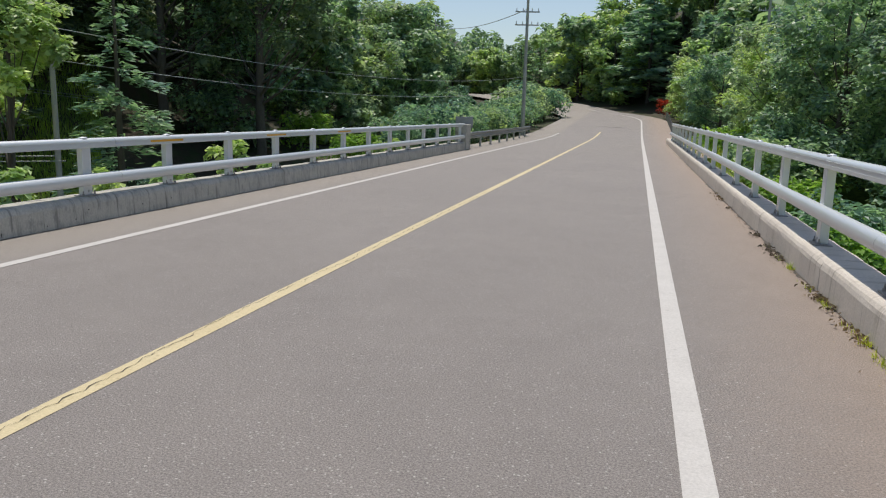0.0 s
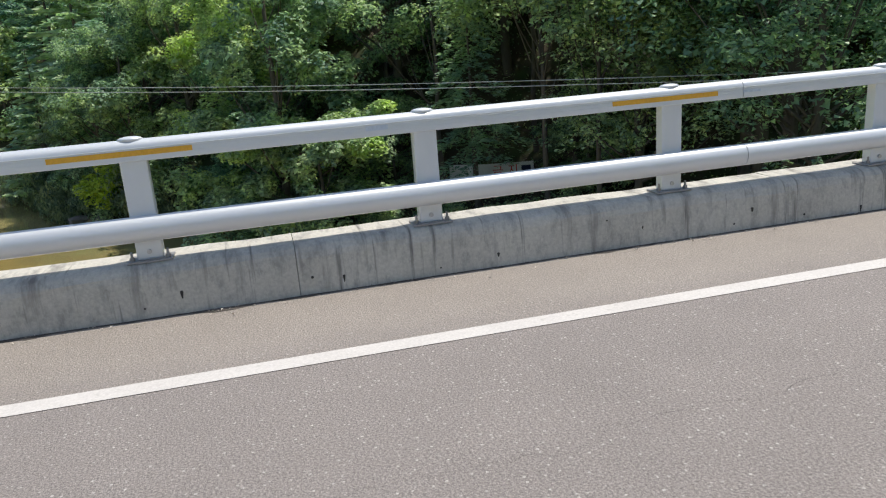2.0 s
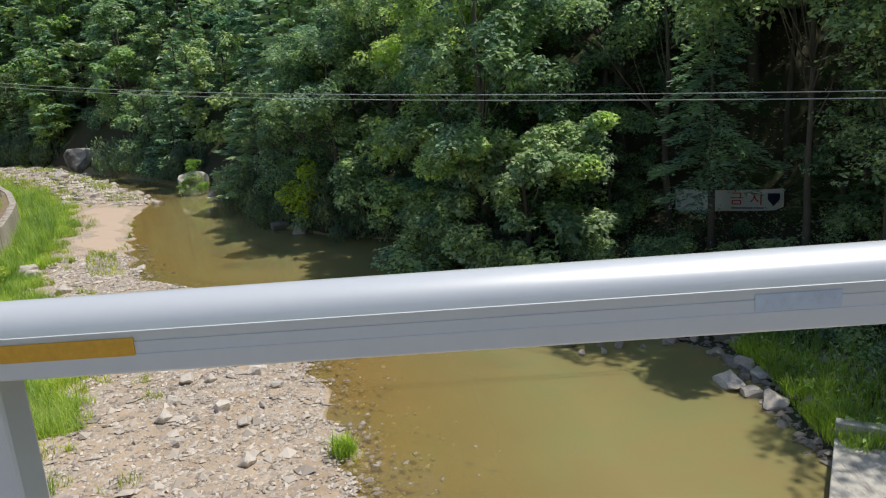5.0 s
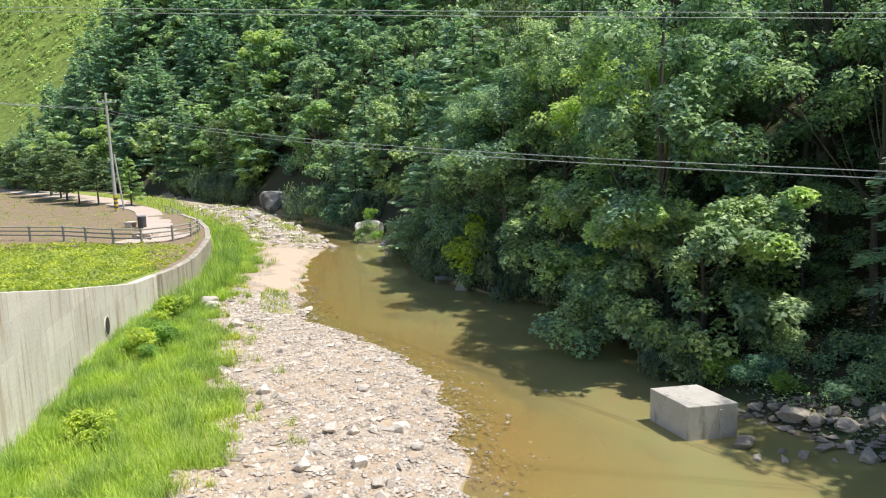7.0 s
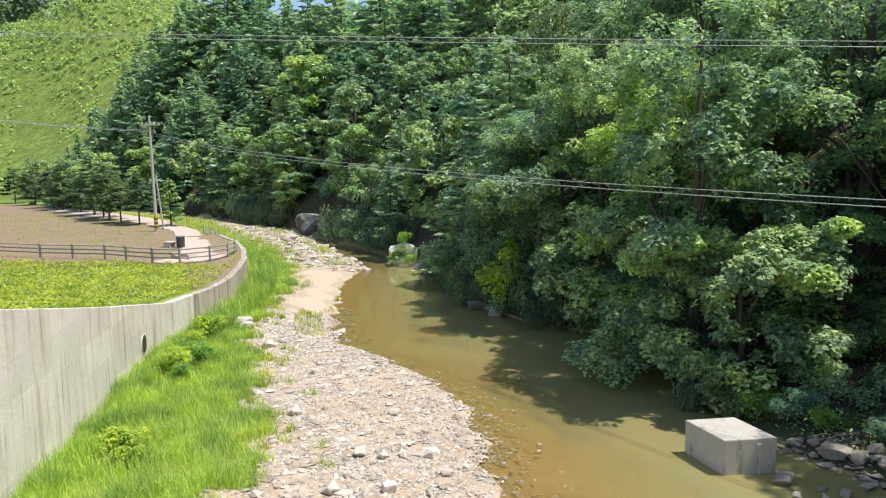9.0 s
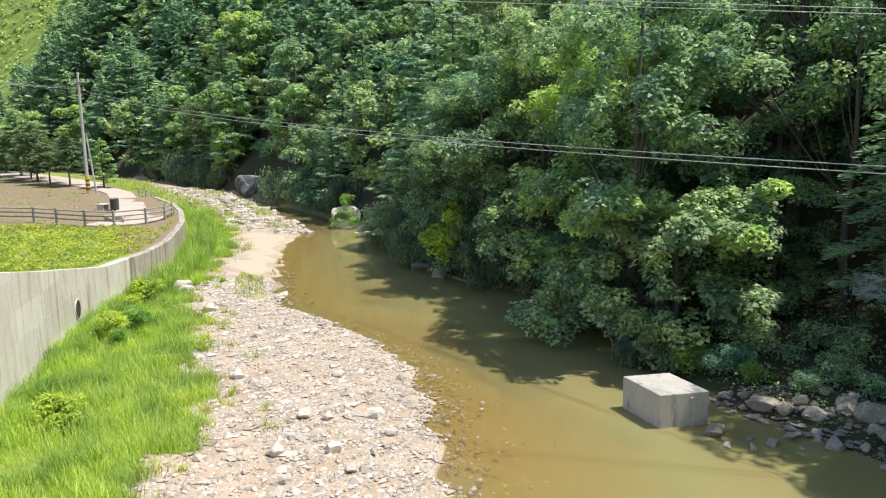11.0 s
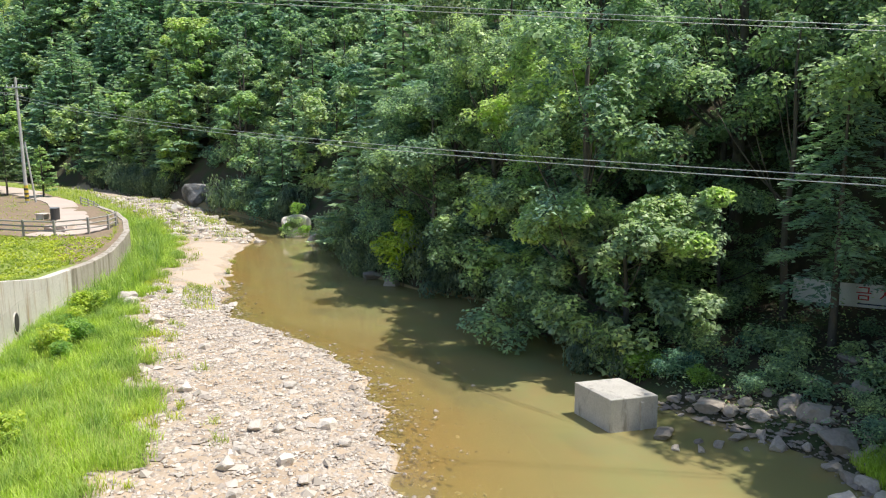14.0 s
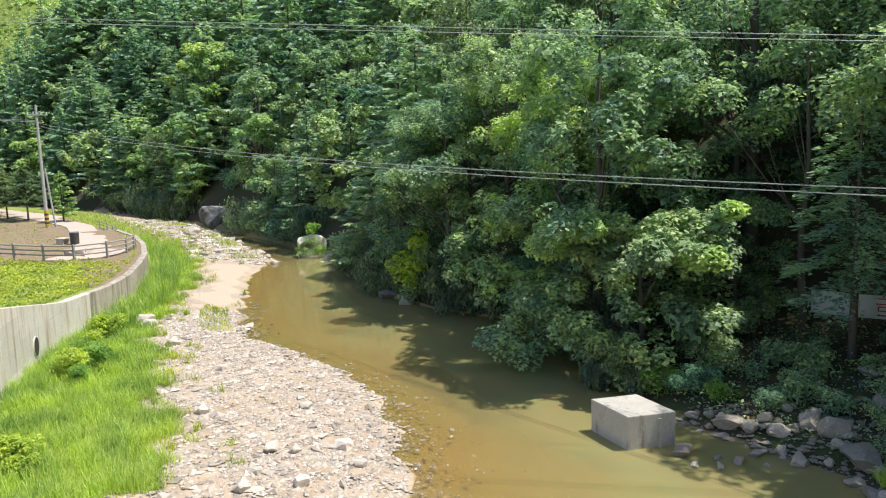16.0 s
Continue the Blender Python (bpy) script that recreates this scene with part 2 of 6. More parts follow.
LINE_Y = surf("yellow_road_paint", (0.56, 0.45, 0.25), (0.66, 0.56, 0.35), 2.0, 60, 0.75, 0.4, 0.003,
              stain=((0.36, 0.28, 0.16), (1, 1, 1), 12.0, 0.58, 0.74))
CRACK = surf("crack_shadowed_gap", (0.03, 0.028, 0.026), (0.05, 0.045, 0.04), 3, 40)
ROCK = surf("river_rock", (0.29, 0.25, 0.21), (0.44, 0.385, 0.325), 1.2, 9, 0.9, 0.7, 0.03, vary=0.3)
ROCK_P = surf("pale_river_stone", (0.50, 0.44, 0.38), (0.66, 0.60, 0.53), 1.4, 12, 0.9, 0.6, 0.02, vary=0.2)
ROCK_D = surf("dark_boulder", (0.20, 0.19, 0.18), (0.44, 0.42, 0.40), 1.6, 6, 0.95, 1.0, 0.25, vary=0.1,
              stain=((0.09, 0.085, 0.07), (1, 1, 1), 0.9, 0.5, 0.62))
PEBBLE_M, pt_, pb_ = nodes_of("pebble_stone")
pg_ = pt_.nodes.new("ShaderNodeNewGeometry")
pt_.links.new(ramp(pt_, pg_.outputs["Random Per Island"], 0, 1, (0.30, 0.255, 0.215), (0.64, 0.575, 0.50)), pb_.inputs["Base Color"])
pb_.inputs["Roughness"].default_value = 0.9
PATHM = surf("pink_path_paving", (0.46, 0.37, 0.31), (0.54, 0.45, 0.38), 0.4, 12, 0.9, 0.2, 0.01)
WALL_W = surf("weathered_wall_concrete", (0.34, 0.30, 0.25), (0.54, 0.48, 0.41), 0.7, 14, 0.9, 0.5, 0.02,
              stain=((0.20, 0.17, 0.12), (2.5, 2.5, 0.3), 1.2, 0.46, 0.66))
KERB_FOOT = surf("dark_kerb_foot", (0.06, 0.052, 0.045), (0.12, 0.105, 0.09), 3, 40, 0.95, 0.5, 0.004)
FENCE = surf("weathered_fence_wood", (0.27, 0.255, 0.225), (0.40, 0.38, 0.345), 3, 30, 0.85, 0.4, 0.006)
POLE = surf("pole_concrete", (0.42, 0.41, 0.39), (0.52, 0.51, 0.48), 1.0, 30, 0.85, 0.2, 0.004)
CABLE = surf("cable_sheath", (0.40, 0.41, 0.41), (0.50, 0.51, 0.51), 2, 30, 0.4, 0.1, 0.001)
DARK = surf("dark_plastic", (0.05, 0.05, 0.05), (0.08, 0.075, 0.07), 3, 30, 0.6, 0.2, 0.002)
HAZARD = surf("yellow_guard_plastic", (0.60, 0.42, 0.04), (0.66, 0.48, 0.06), 3, 40, 0.5, 0.1, 0.001)
BANNER = surf("white_banner_cloth", (0.72, 0.72, 0.70), (0.80, 0.80, 0.78), 2, 40, 0.8, 0.2, 0.004)
RED = surf("red_print", (0.50, 0.04, 0.05), (0.58, 0.06, 0.06), 3, 40, 0.7, 0.1, 0.001)
NAVY = surf("navy_print", (0.03, 0.04, 0.09), (0.05, 0.06, 0.12), 3, 40, 0.7, 0.1, 0.001)
LABEL = surf("pale_blue_label", (0.52, 0.58, 0.66), (0.58, 0.64, 0.72), 3, 40, 0.5, 0.1, 0.001)
SIGN_G = surf("grey_sign_back", (0.30, 0.31, 0.33), (0.38, 0.39, 0.41), 2, 30, 0.5, 0.1, 0.002, 0.3)
BARK = surf("grey_brown_bark", (0.07, 0.06, 0.048), (0.15, 0.13, 0.105), 3, 18, 0.95, 0.8, 0.02, stretch=(1, 1, 0.25))
BRICK = surf("reddish_house_wall", (0.36, 0.17, 0.12), (0.44, 0.22, 0.15), 1, 14, 0.85, 0.3, 0.01)
TILE = surf("dark_roof_tile", (0.16, 0.07, 0.055), (0.22, 0.10, 0.075), 1, 12, 0.8, 0.4, 0.02)
LEAF_A = leaf_mat("broad_leaf", (0.12, 0.205, 0.15), (0.48, 0.66, 0.42), (1.35, 1.45, 1.1), 0.44, 0.42)
LEAF_Y = leaf_mat("light_leaf", (0.26, 0.38, 0.17), (0.56, 0.73, 0.36), (1.3, 1.4, 0.9), hue=0.2)
LEAF_C = leaf_mat("needle", (0.22, 0.335, 0.25), (0.45, 0.60, 0.45), (1.2, 1.4, 0.9), 0.5, 0.2)
# the pines' own colour, also put on tall broadleaf trees to paint deep shade
LEAF_P = leaf_mat("pine_and_shade_leaf", (0.115, 0.18, 0.10), (0.23, 0.32, 0.175), (1.2, 1.3, 0.9), 0.5, 0.2)
LEAF_V = leaf_mat("trailing_leaf", (0.11, 0.16, 0.115), (0.25, 0.33, 0.23), (1.3, 1.5, 1.0), 0.45, 0.2)
GRASS = leaf_mat("grass_blade", (0.21, 0.33, 0.065), (0.45, 0.58, 0.16), (1.5, 1.7, 0.7), 0.5, 0.1)
WEED_L = leaf_mat("fresh_weed_leaf", (0.30, 0.42, 0.06), (0.58, 0.66, 0.14), (1.6, 1.7, 0.8), 0.5, 0.05)
BUSH = leaf_mat("bush_leaf", (0.16, 0.30, 0.07), (0.36, 0.53, 0.15), (1.5, 1.7, 0.8), 0.5, 0.15)
GRASS_F = leaf_mat("field_weed", (0.26, 0.345, 0.05), (0.46, 0.53, 0.12), (1.5, 1.55, 0.7), 0.55, 0.1)
RED_LEAF = leaf_mat("red_leaf", (0.34, 0.05, 0.03), (0.62, 0.12, 0.05), (1.4, 0.9, 0.8), 0.5, 0.1)
SOIL_LEAF = leaf_mat("dead_leaf", (0.11, 0.085, 0.06), (0.30, 0.23, 0.15), (1.0, 1.0, 1.0), 0.8, 0.1)
LITTER = leaf_mat("dry_leaf", (0.22, 0.15, 0.11), (0.48, 0.37, 0.28), (1.0, 1.0, 1.0), 0.8, 0.1)

# ---- mesh helpers ----
UP = np.array((0.0, 0.0, 1.0))


def mesh_np(name, v, f, material, smooth=False):
    me = bpy.data.meshes.new(name)
    v, f = np.asarray(v, float), np.asarray(f, int)
    me.vertices.add(len(v))
    me.vertices.foreach_set("co", v.ravel())
    me.loops.add(f.size)
    me.loops.foreach_set("vertex_index", f.ravel())
    me.polygons.add(len(f))
    me.polygons.foreach_set("loop_start", np.arange(len(f)) * f.shape[1])
    me.polygons.foreach_set("use_smooth", np.full(len(f), smooth))
    me.update(calc_edges=True)
    me.materials.append(material)
    return me


def bm_mesh(name, bm, material, smooth=False):
    me = bpy.data.meshes.new(name)
    for fc in bm.faces:
        fc.smooth = smooth
    bm.to_mesh(me)
    bm.free()
    me.materials.append(material)
    return me


def under(name, me, parent=None, loc=(0, 0, 0), label="", rot=None):
    ob = new(name, me)
    ob.parent = parent
    ob.location = loc
    if rot:
        ob.rotation_euler = rot
    if label:
        ob["label"] = label
    return ob


def part(name, bm, material, parent, label="", smooth=False):
    return under(name, bm_mesh(name, bm, material, smooth), parent, label=label)


def add_box(bm, x0, x1, y0, y1, z0, z1, bevel=0.0, m=None):
    r = bmesh.ops.create_cube(bm, size=1, matrix=Matrix.Translation(((x0 + x1) / 2, (y0 + y1) / 2, (z0 + z1) / 2)) @ Matrix.Diagonal((x1 - x0, y1 - y0, z1 - z0, 1)))
    if bevel:
        es = list({e for q in r["verts"] for e in q.link_edges})
        r = bmesh.ops.bevel(bm, geom=es, offset=bevel, segments=2, affect="EDGES", profile=0.5)
    if m is not None:
        bmesh.ops.transform(bm, matrix=m, verts=list({q for q in r["verts"]}))
    return bm


def boxed(x0, x1, y0, y1, z0, z1, bevel=0.0):
    return add_box(bmesh.new(), x0, x1, y0, y1, z0, z1, bevel)


def rod(bm, a, b, r0, r1=None, seg=10):
    a, b = Vector(a), Vector(b)
    d = b - a
    q = d.to_track_quat("Z", "Y").to_matrix().to_4x4()
    bmesh.ops.create_cone(bm, cap_ends=True, segments=seg, radius1=r0, radius2=r0 if r1 is None else r1, depth=d.length,
                          matrix=Matrix.Translation((a + b) / 2) @ q)
    return bm


def tube(path, radii, seg=6):
    """Vertices and quads of a tapered tube along a path."""
    path = np.asarray(path, float)
    d = np.gradient(path, axis=0)
    d /= np.linalg.norm(d, axis=1)[:, None] + 1e-9
    ref = np.where(np.abs(d[:, 2:3]) > 0.9, np.array([[1.0, 0, 0]]), UP[None])
    a = np.cross(d, ref)
    a /= np.linalg.norm(a, axis=1)[:, None] + 1e-9
    b = np.cross(d, a)
    th = np.linspace(0, 2 * np.pi, seg, endpoint=False)
    v = path[:, None] + np.asarray(radii)[:, None, None] * (np.cos(th)[None, :, None] * a[:, None] + np.sin(th)[None, :, None] * b[:, None])
    i, j = np.meshgrid(np.arange(len(path) - 1), np.arange(seg), indexing="ij")
    j2 = (j + 1) % seg
    f = np.stack([i * seg + j, i * seg + j2, (i + 1) * seg + j2, (i + 1) * seg + j], -1).reshape(-1, 4)
    return v.reshape(-1, 3), f


def join(parts):
    vs, fs, n = [], [], 0
    for v, f in parts:
        vs.append(v)
        fs.append(np.asarray(f) + n)
        n += len(v)
    return np.concatenate(vs), np.concatenate(fs)


def unit(a):
    return a / (np.linalg.norm(a, axis=-1, keepdims=True) + 1e-9)


def cards(c, nrm, length, width, rng, along=None, fold=0.18):
    """One folded leaf of four corners at each place c, facing nrm."""
    n = len(c)
    nrm = unit(nrm)
    a = unit(np.cross(nrm, unit(rng.normal(size=(n, 3))))) if along is None else unit(along)
    b = unit(np.cross(nrm, a))
    ln = (length * rng.uniform(0.7, 1.25, n))[:, None]
    wd = ln * width / length
    v = np.stack([c - a * ln / 2, c + b * wd / 2 + nrm * ln * fold, c + a * ln / 2, c - b * wd / 2 + nrm * ln * fold], 1)
    return v.reshape(-1, 3), np.arange(4 * n).reshape(n, 4)


def chips(c, nrm, length, width, rng):
    """One pointed three-cornered leaf at each place c, facing nrm."""
    n = len(c)
    nrm = unit(nrm)
    a = unit(np.cross(nrm, unit(rng.normal(size=(n, 3)))))
    b = np.cross(nrm, a)
    ln = (length * rng.uniform(0.7, 1.3, n))[:, None]
    wd = ln * np.mean(width / length)
    v = np.stack([c + a * ln * 0.6, c - a * ln * 0.4 + b * wd * 0.55, c - a * ln * 0.4 - b * wd * 0.55], 1)
    return v.reshape(-1, 3), np.arange(3 * n).reshape(n, 3)


def foliage(rng, centres, radii, count, length, width, squash=0.75, spread=0.45, leaf=cards):
    """Leaves on the outer shells of many clumps, thicker on their upper sides."""
    w = radii ** 2 / (radii ** 2).sum()
    k = rng.choice(len(centres), count, p=w)
    d = unit(rng.normal(size=(count, 3)) + np.array((0, 0, 0.5)))
    r = radii[k] * rng.uniform(0.7, 1.05, count) * (0.9 + 0.2 * rng.random(count))
    p = centres[k] + d * r[:, None] * np.array((1, 1, squash))
    nrm = d * 0.6 + UP * 0.9 + rng.normal(size=(count, 3)) * spread
    return leaf(p, nrm, length, width, rng)


def leafage(rng, c, r, count, size, subs=7, core=85):
    """Main clumps broken into smaller sprays of leaves, round a dense inner mass that shades itself."""
    k = np.repeat(np.arange(len(c)), subs)
    d = unit(rng.normal(size=(len(k), 3)) + np.array((0, 0, 0.35)))
    sc = c[k] + d * (r[k] * rng.uniform(0.45, 0.95, len(k)))[:, None] * np.array((1, 1, 0.7))
    sr = r[k] * rng.uniform(0.26, 0.52, len(k))
    outer = foliage(rng, sc, sr, count, size, size * 0.72, 0.75, 0.36, chips)
    k = np.repeat(np.arange(len(c)), core)
    d = unit(rng.normal(size=(len(k), 3)))
    p = c[k] + d * (r[k] * rng.uniform(0.05, 0.5, len(k)))[:, None] * np.array((1, 1, 0.7))
    fill = np.minimum(r[k] * 0.26, 0.06 + size)
    inner = chips(p, d + UP * 0.4, fill, fill * 0.85, rng)
    return join([outer, inner])


# ---- the lie of the land ----
WL = -6.3
SX = np.array([-260, -180, -140, -110, -90, -77.6, -69, -60, -52.4, -45.5, -43, -40, -36.4, -31, -27.6, -26.6, -25, -23, -20, -14, 0, 20, 60, 200.0])
SR = np.array([-260, -175, -132, -82, -52, -36.4, -28, -20, -15.7, -12, -9.3, -4.3, -2.4, -0.7, 1.3, 2.6, 4.3, 4.6, 4.4, 5.5, 7, 8, 9, 10.0])
GX = np.array([-260, -110, -80, -66, -59, -50.6, -39.7, -36, -34, -30.7, -26.2, -23.5, -19.6, -5, 20, 200.0])
GY = np.array([-275, -88, -42, -30.5, -24.7, -22.5, -17.9, -15.7, -12.5, -9, -6.6, -5.9, -4.4, -2, 0, 0.0])
BX = np.array([-260, -110, -90, -73, -64.6, -52.7, -46.5, -40, -33.7, -28.4, -24, -21.4, 0, 20, 200.0])
BY = np.array([-285, -95, -60, -43.8, -36, -27.4, -24.3, -22.3, -19, -15.2, -12.6, -11.4, -8, -7, -7.0])
VX = np.array([-260, -110, -80, -66, -60, -55.2, -50, -46.2, -42.2, -38.8, -36.4, -34.2, -31, -27.3, -20, -8, 20, 200.0])
VY = np.array([-290, -100, -57, -42.3, -36.2, -32.4, -29.0, -27.0, -25.1, -23.9, -23.35, -22.85, -21.7, -19.9, -16.3, -10.6, -9, -9.0])
TX = np.array([-400, -60, -40, -34, -27, -20, -8, 3, 20, 60, 200.0])
TZ = np.array([-4.3, -4.6, -4.6, -4.4, -3.1, -1.66, -0.3, -0.3, -3.0, -4, -4.0])


def s_step(a, b, x):
    u = np.clip((x - a) / (b - a), 0, 1)
    return u * u * (3 - 2 * u)


def road_z(y):
    return np.where(y > 50, 0.0011 * (np.minimum(y, 72) - 50) ** 2 + 0.047 * np.maximum(y - 72, 0) + 0.07 * (np.clip(y, 108, 128) - 108), 0.0)


def road_x(y):
    """The road's bend to one side beyond the bridge."""
    return -0.011 * np.maximum(y - 85, 0) ** 2


def regions(x, y):
    yr, yg, yb, yw = np.interp(x, SX, SR), np.interp(x, GX, GY), np.interp(x, BX, BY), np.interp(x, VX, VY)
    yb = yb + (0.45 * np.sin(x * 1.9) + 0.35 * np.sin(x * 4.3 + 1) + 0.3 * np.sin(x * 0.8 + 2)) * s_step(-100, -80, x)
    yg = yg + (0.22 * np.sin(x * 2.3) + 0.14 * np.sin(x * 5.1)) * s_step(-60, -45, x)
    return yr, yg, yb, yw


def lumps(x, y, k, seed=0.0):
    return (np.sin(x * k + seed) * np.cos(y * k * 1.13 - seed) + 0.6 * np.sin(x * k * 2.3 - y * k * 1.7 + seed * 2) + 0.4 * np.cos(y * k * 3.9 + x * k * 3.1)) / 2.0


def height(x, y):
    x, y = np.asarray(x, float), np.asarray(y, float)
    yr, yg, yb, yw = regions(x, y)
    u = np.clip((y - yg) / np.maximum(yr - yg, 0.5), 0, 1)
    up = WL + 0.018 * np.maximum(-x - 55, 0)
    bed = up - 0.06 - 0.75 * np.clip(4 * u * (1 - u), 0, 1) * (0.4 + 0.6 * u)
    g = np.clip((yg - y) / np.maximum(yg - yb, 0.5), 0, 1)
    grav = up + 0.02 + 0.42 * np.sqrt(g) + 0.05 * lumps(x, y, 1.9) * (g > 0.02)
    gb = np.clip((yb - y) / np.maximum(yb - yw, 0.5), 0, 1)
    bank = up + 0.43 - 0.12 * gb + 0.07 * lumps(x, y, 1.1, 1)
    behind = np.interp(x, TX, TZ) + 0.08 * lumps(x, y, 0.35, 2)
    z = np.where(y > yg, bed, np.where(y > yb, grav, np.where(y > yw - 0.8, bank, behind)))
    # wooded hillside beyond the far shore, with a terrace near the bridge
    d = np.maximum(y - yr, 0) * 0.86
    ter = 9.0 * s_step(-42, -33, x)
    rise = 0.19 * np.minimum(d, ter + 1e-6) + 0.82 * np.maximum(d - ter, 0)
    cap = np.interp(x, [-300, -150, -110, -60, -20], [34, 34, 33, 48, 60])
    hill = up + 0.25 * s_step(0, 0.8, d) + cap * (1 - np.exp(-rise / cap)) + 0.5 * lumps(x, y, 0.23, 3) * s_step(2, 8, d)
    # towards the road the hillside sinks to the level land behind the bridge
    away = s_step(-16, -32, x + 0.30 * np.maximum(y - 22, 0))
    level = WL + 0.3 * s_step(0, 1, d) + (-WL - 0.65) * s_step(1, 28, d) + road_z(y) * s_step(30, 60, y)
    east = np.maximum(0, 0.55 * (x - 14 - 0.02 * y)) * s_step(8, 26, y)
    level = level + 32 * (1 - np.exp(-east / 32))
    bend = 85 + np.sqrt(np.maximum(6 - x, 0) / 0.011)
    saddle = np.exp(-((np.arctan2(x, np.maximum(y, 1.0)) + 0.21) / 0.10) ** 2)
    level = level + (16 - 9 * saddle) * s_step(8, 60, y - bend) * s_step(-110, -70, x)
    land = level * (1 - away) + hill * away
    z = np.where(y > yr, land, z)
    # bright open hill far off on the near side of the valley, and distant ridges
    hu, hv = -0.65 * (x + 274) + 0.76 * (y + 253), 0.76 * (x + 274) + 0.65 * (y + 253)
    far = 53 * np.exp(-((hu / 94) ** 2 + (hv / 78) ** 2))
    ridge = 60 * s_step(260, 520, np.hypot(x, y)) * (0.75 + 0.25 * lumps(x, y, 0.011, 5))
    ridge = ridge * (1 - 0.8 * s_step(0.2, 0.02, np.abs(np.arctan2(x, y) + 0.1)) * (y > 0))
    z = z + far + ridge * 0.8
    # the road's bed
    rx = road_x(y)
    on = (1 - s_step(5.9, 8.5, np.abs(x - rx + 2.75))) * np.where((y > 33) | (y < -13), 1, 0)
    z = z * (1 - on) + (road_z(y) - 0.35) * on
    return z


def hz(x, y):
    return float(height(np.array([x]), np.array([y]))[0])


def axis(lo, hi, step, far, grow=1.22):
    mid = np.arange(lo, hi + step / 2, step)
    out, s, p = [], step, hi
    while p < far:
        s *= grow
        p += s
        out.append(p)
    low, s, p = [], step, lo
    while p > -far:
        s *= grow
        p -= s
        low.append(p)
    return np.concatenate([np.array(low[::-1]), mid, np.array(out)])


gx, gy = axis(-96, 16, 0.55, 1800), axis(-62, 62, 0.55, 1800)
XX, YY = np.meshgrid(gx, gy, indexing="ij")
ZZ = height(XX, YY)
ii, jj = np.meshgrid(np.arange(len(gx) - 1), np.arange(len(gy) - 1), indexing="ij")
n_ = len(gy)
gf = np.stack([ii * n_ + jj, (ii + 1) * n_ + jj, (ii + 1) * n_ + jj + 1, ii * n_ + jj + 1], -1).reshape(-1, 4)
gme = mesh_np("ground", np.stack([XX, YY, ZZ], -1).reshape(-1, 3), gf, GROUND, True)
yr, yg, yb, yw = regions(XX, YY)
masks = {
    "bed": s_step(-0.25, 0.25, YY - yg) * s_step(0.4, -0.2, YY - yr) * s_step(-95, -80, XX),
    "gravel": (s_step(-0.5, 0.6, YY - yb) * s_step(0.6, -0.3, YY - yg) + s_step(-0.3, 0.3, YY - yg) * s_step(0.1, -0.3, YY - yr)) * s_step(-106, -98, XX),
    "sand": s_step(1.0, 2.0, YY - yb) * s_step(-0.2, -1.0, YY - yg) * s_step(-37, -41, XX) * s_step(-57, -53, XX),
    "grass": np.where(YY < yr, s_step(0.5, -0.6, YY - yb), 0.0) + (YY > yr) * s_step(-14, -8, XX) * s_step(70, 55, YY) * 0.9 + s_step(2.2, 1.6, np.hypot((XX + 265) / 75, (YY + 275) / 85)),
    "meadow": s_step(-130, -110, XX) * (YY < yr),
    "dry": np.where(YY < yw, s_step(-42, -46, XX + 0.25 * (YY + 40)) * s_step(-120, -105, XX), 0.0),
}
for key, val in masks.items():
    at = gme.attributes.new(key, "FLOAT", "POINT")
    at.data.foreach_set("value", np.clip(val, 0, 1).ravel().astype(np.float32))
tagged(new("ground", gme), "river valley ground of gravel, grass, bare earth and forest litter", "ground", kind="structure")

wx, wy = np.arange(-105, 41, 1.0), np.arange(-110, 15, 1.0)
WXX, WYY = np.meshgrid(wx, wy, indexing="ij")
ii, jj = np.meshgrid(np.arange(len(wx) - 1), np.arange(len(wy) - 1), indexing="ij")
n_ = len(wy)
wf = np.stack([ii * n_ + jj, (ii + 1) * n_ + jj, (ii + 1) * n_ + jj + 1, ii * n_ + jj + 1], -1).reshape(-1, 4)
wme = mesh_np("water", np.stack([WXX, WYY, np.full(WXX.shape, WL)], -1).reshape(-1, 3), wf, WATER, True)
dr, dg, _, _ = regions(WXX, WYY)
wme.attributes.new("deep", "FLOAT", "POINT").data.foreach_set("value", np.clip((WYY - dg) / np.maximum(dr - dg, 1) * 1.2, 0, 1).ravel().astype(np.float32))
tagged(new("water", wme), "shallow tea-coloured river water, clear and slow", "water", kind="structure")

# ---- road, bridge deck and kerbs ----
KX, RX = -7.5, 2.0          # faces of the two kerbs
BR0, BR1 = -14.0, 32.3      # ends of the bridge


def strip(x0, x1, y0, y1, dz, step=1.0, wave=0.0, seed=1):
    ys = np.arange(y0, y1 + step / 2, step)
    rng = np.random.default_rng(seed)
    off = road_x(ys) + wave * rng.normal(size=len(ys))
    z = road_z(ys) + dz
    v = np.concatenate([np.stack([off + x0, ys, z], 1), np.stack([off + x1, ys, z], 1)])
    n = len(ys)
    f = [(i, i + n, i + n + 1, i + 1) for i in range(n - 1)]
    return v, f


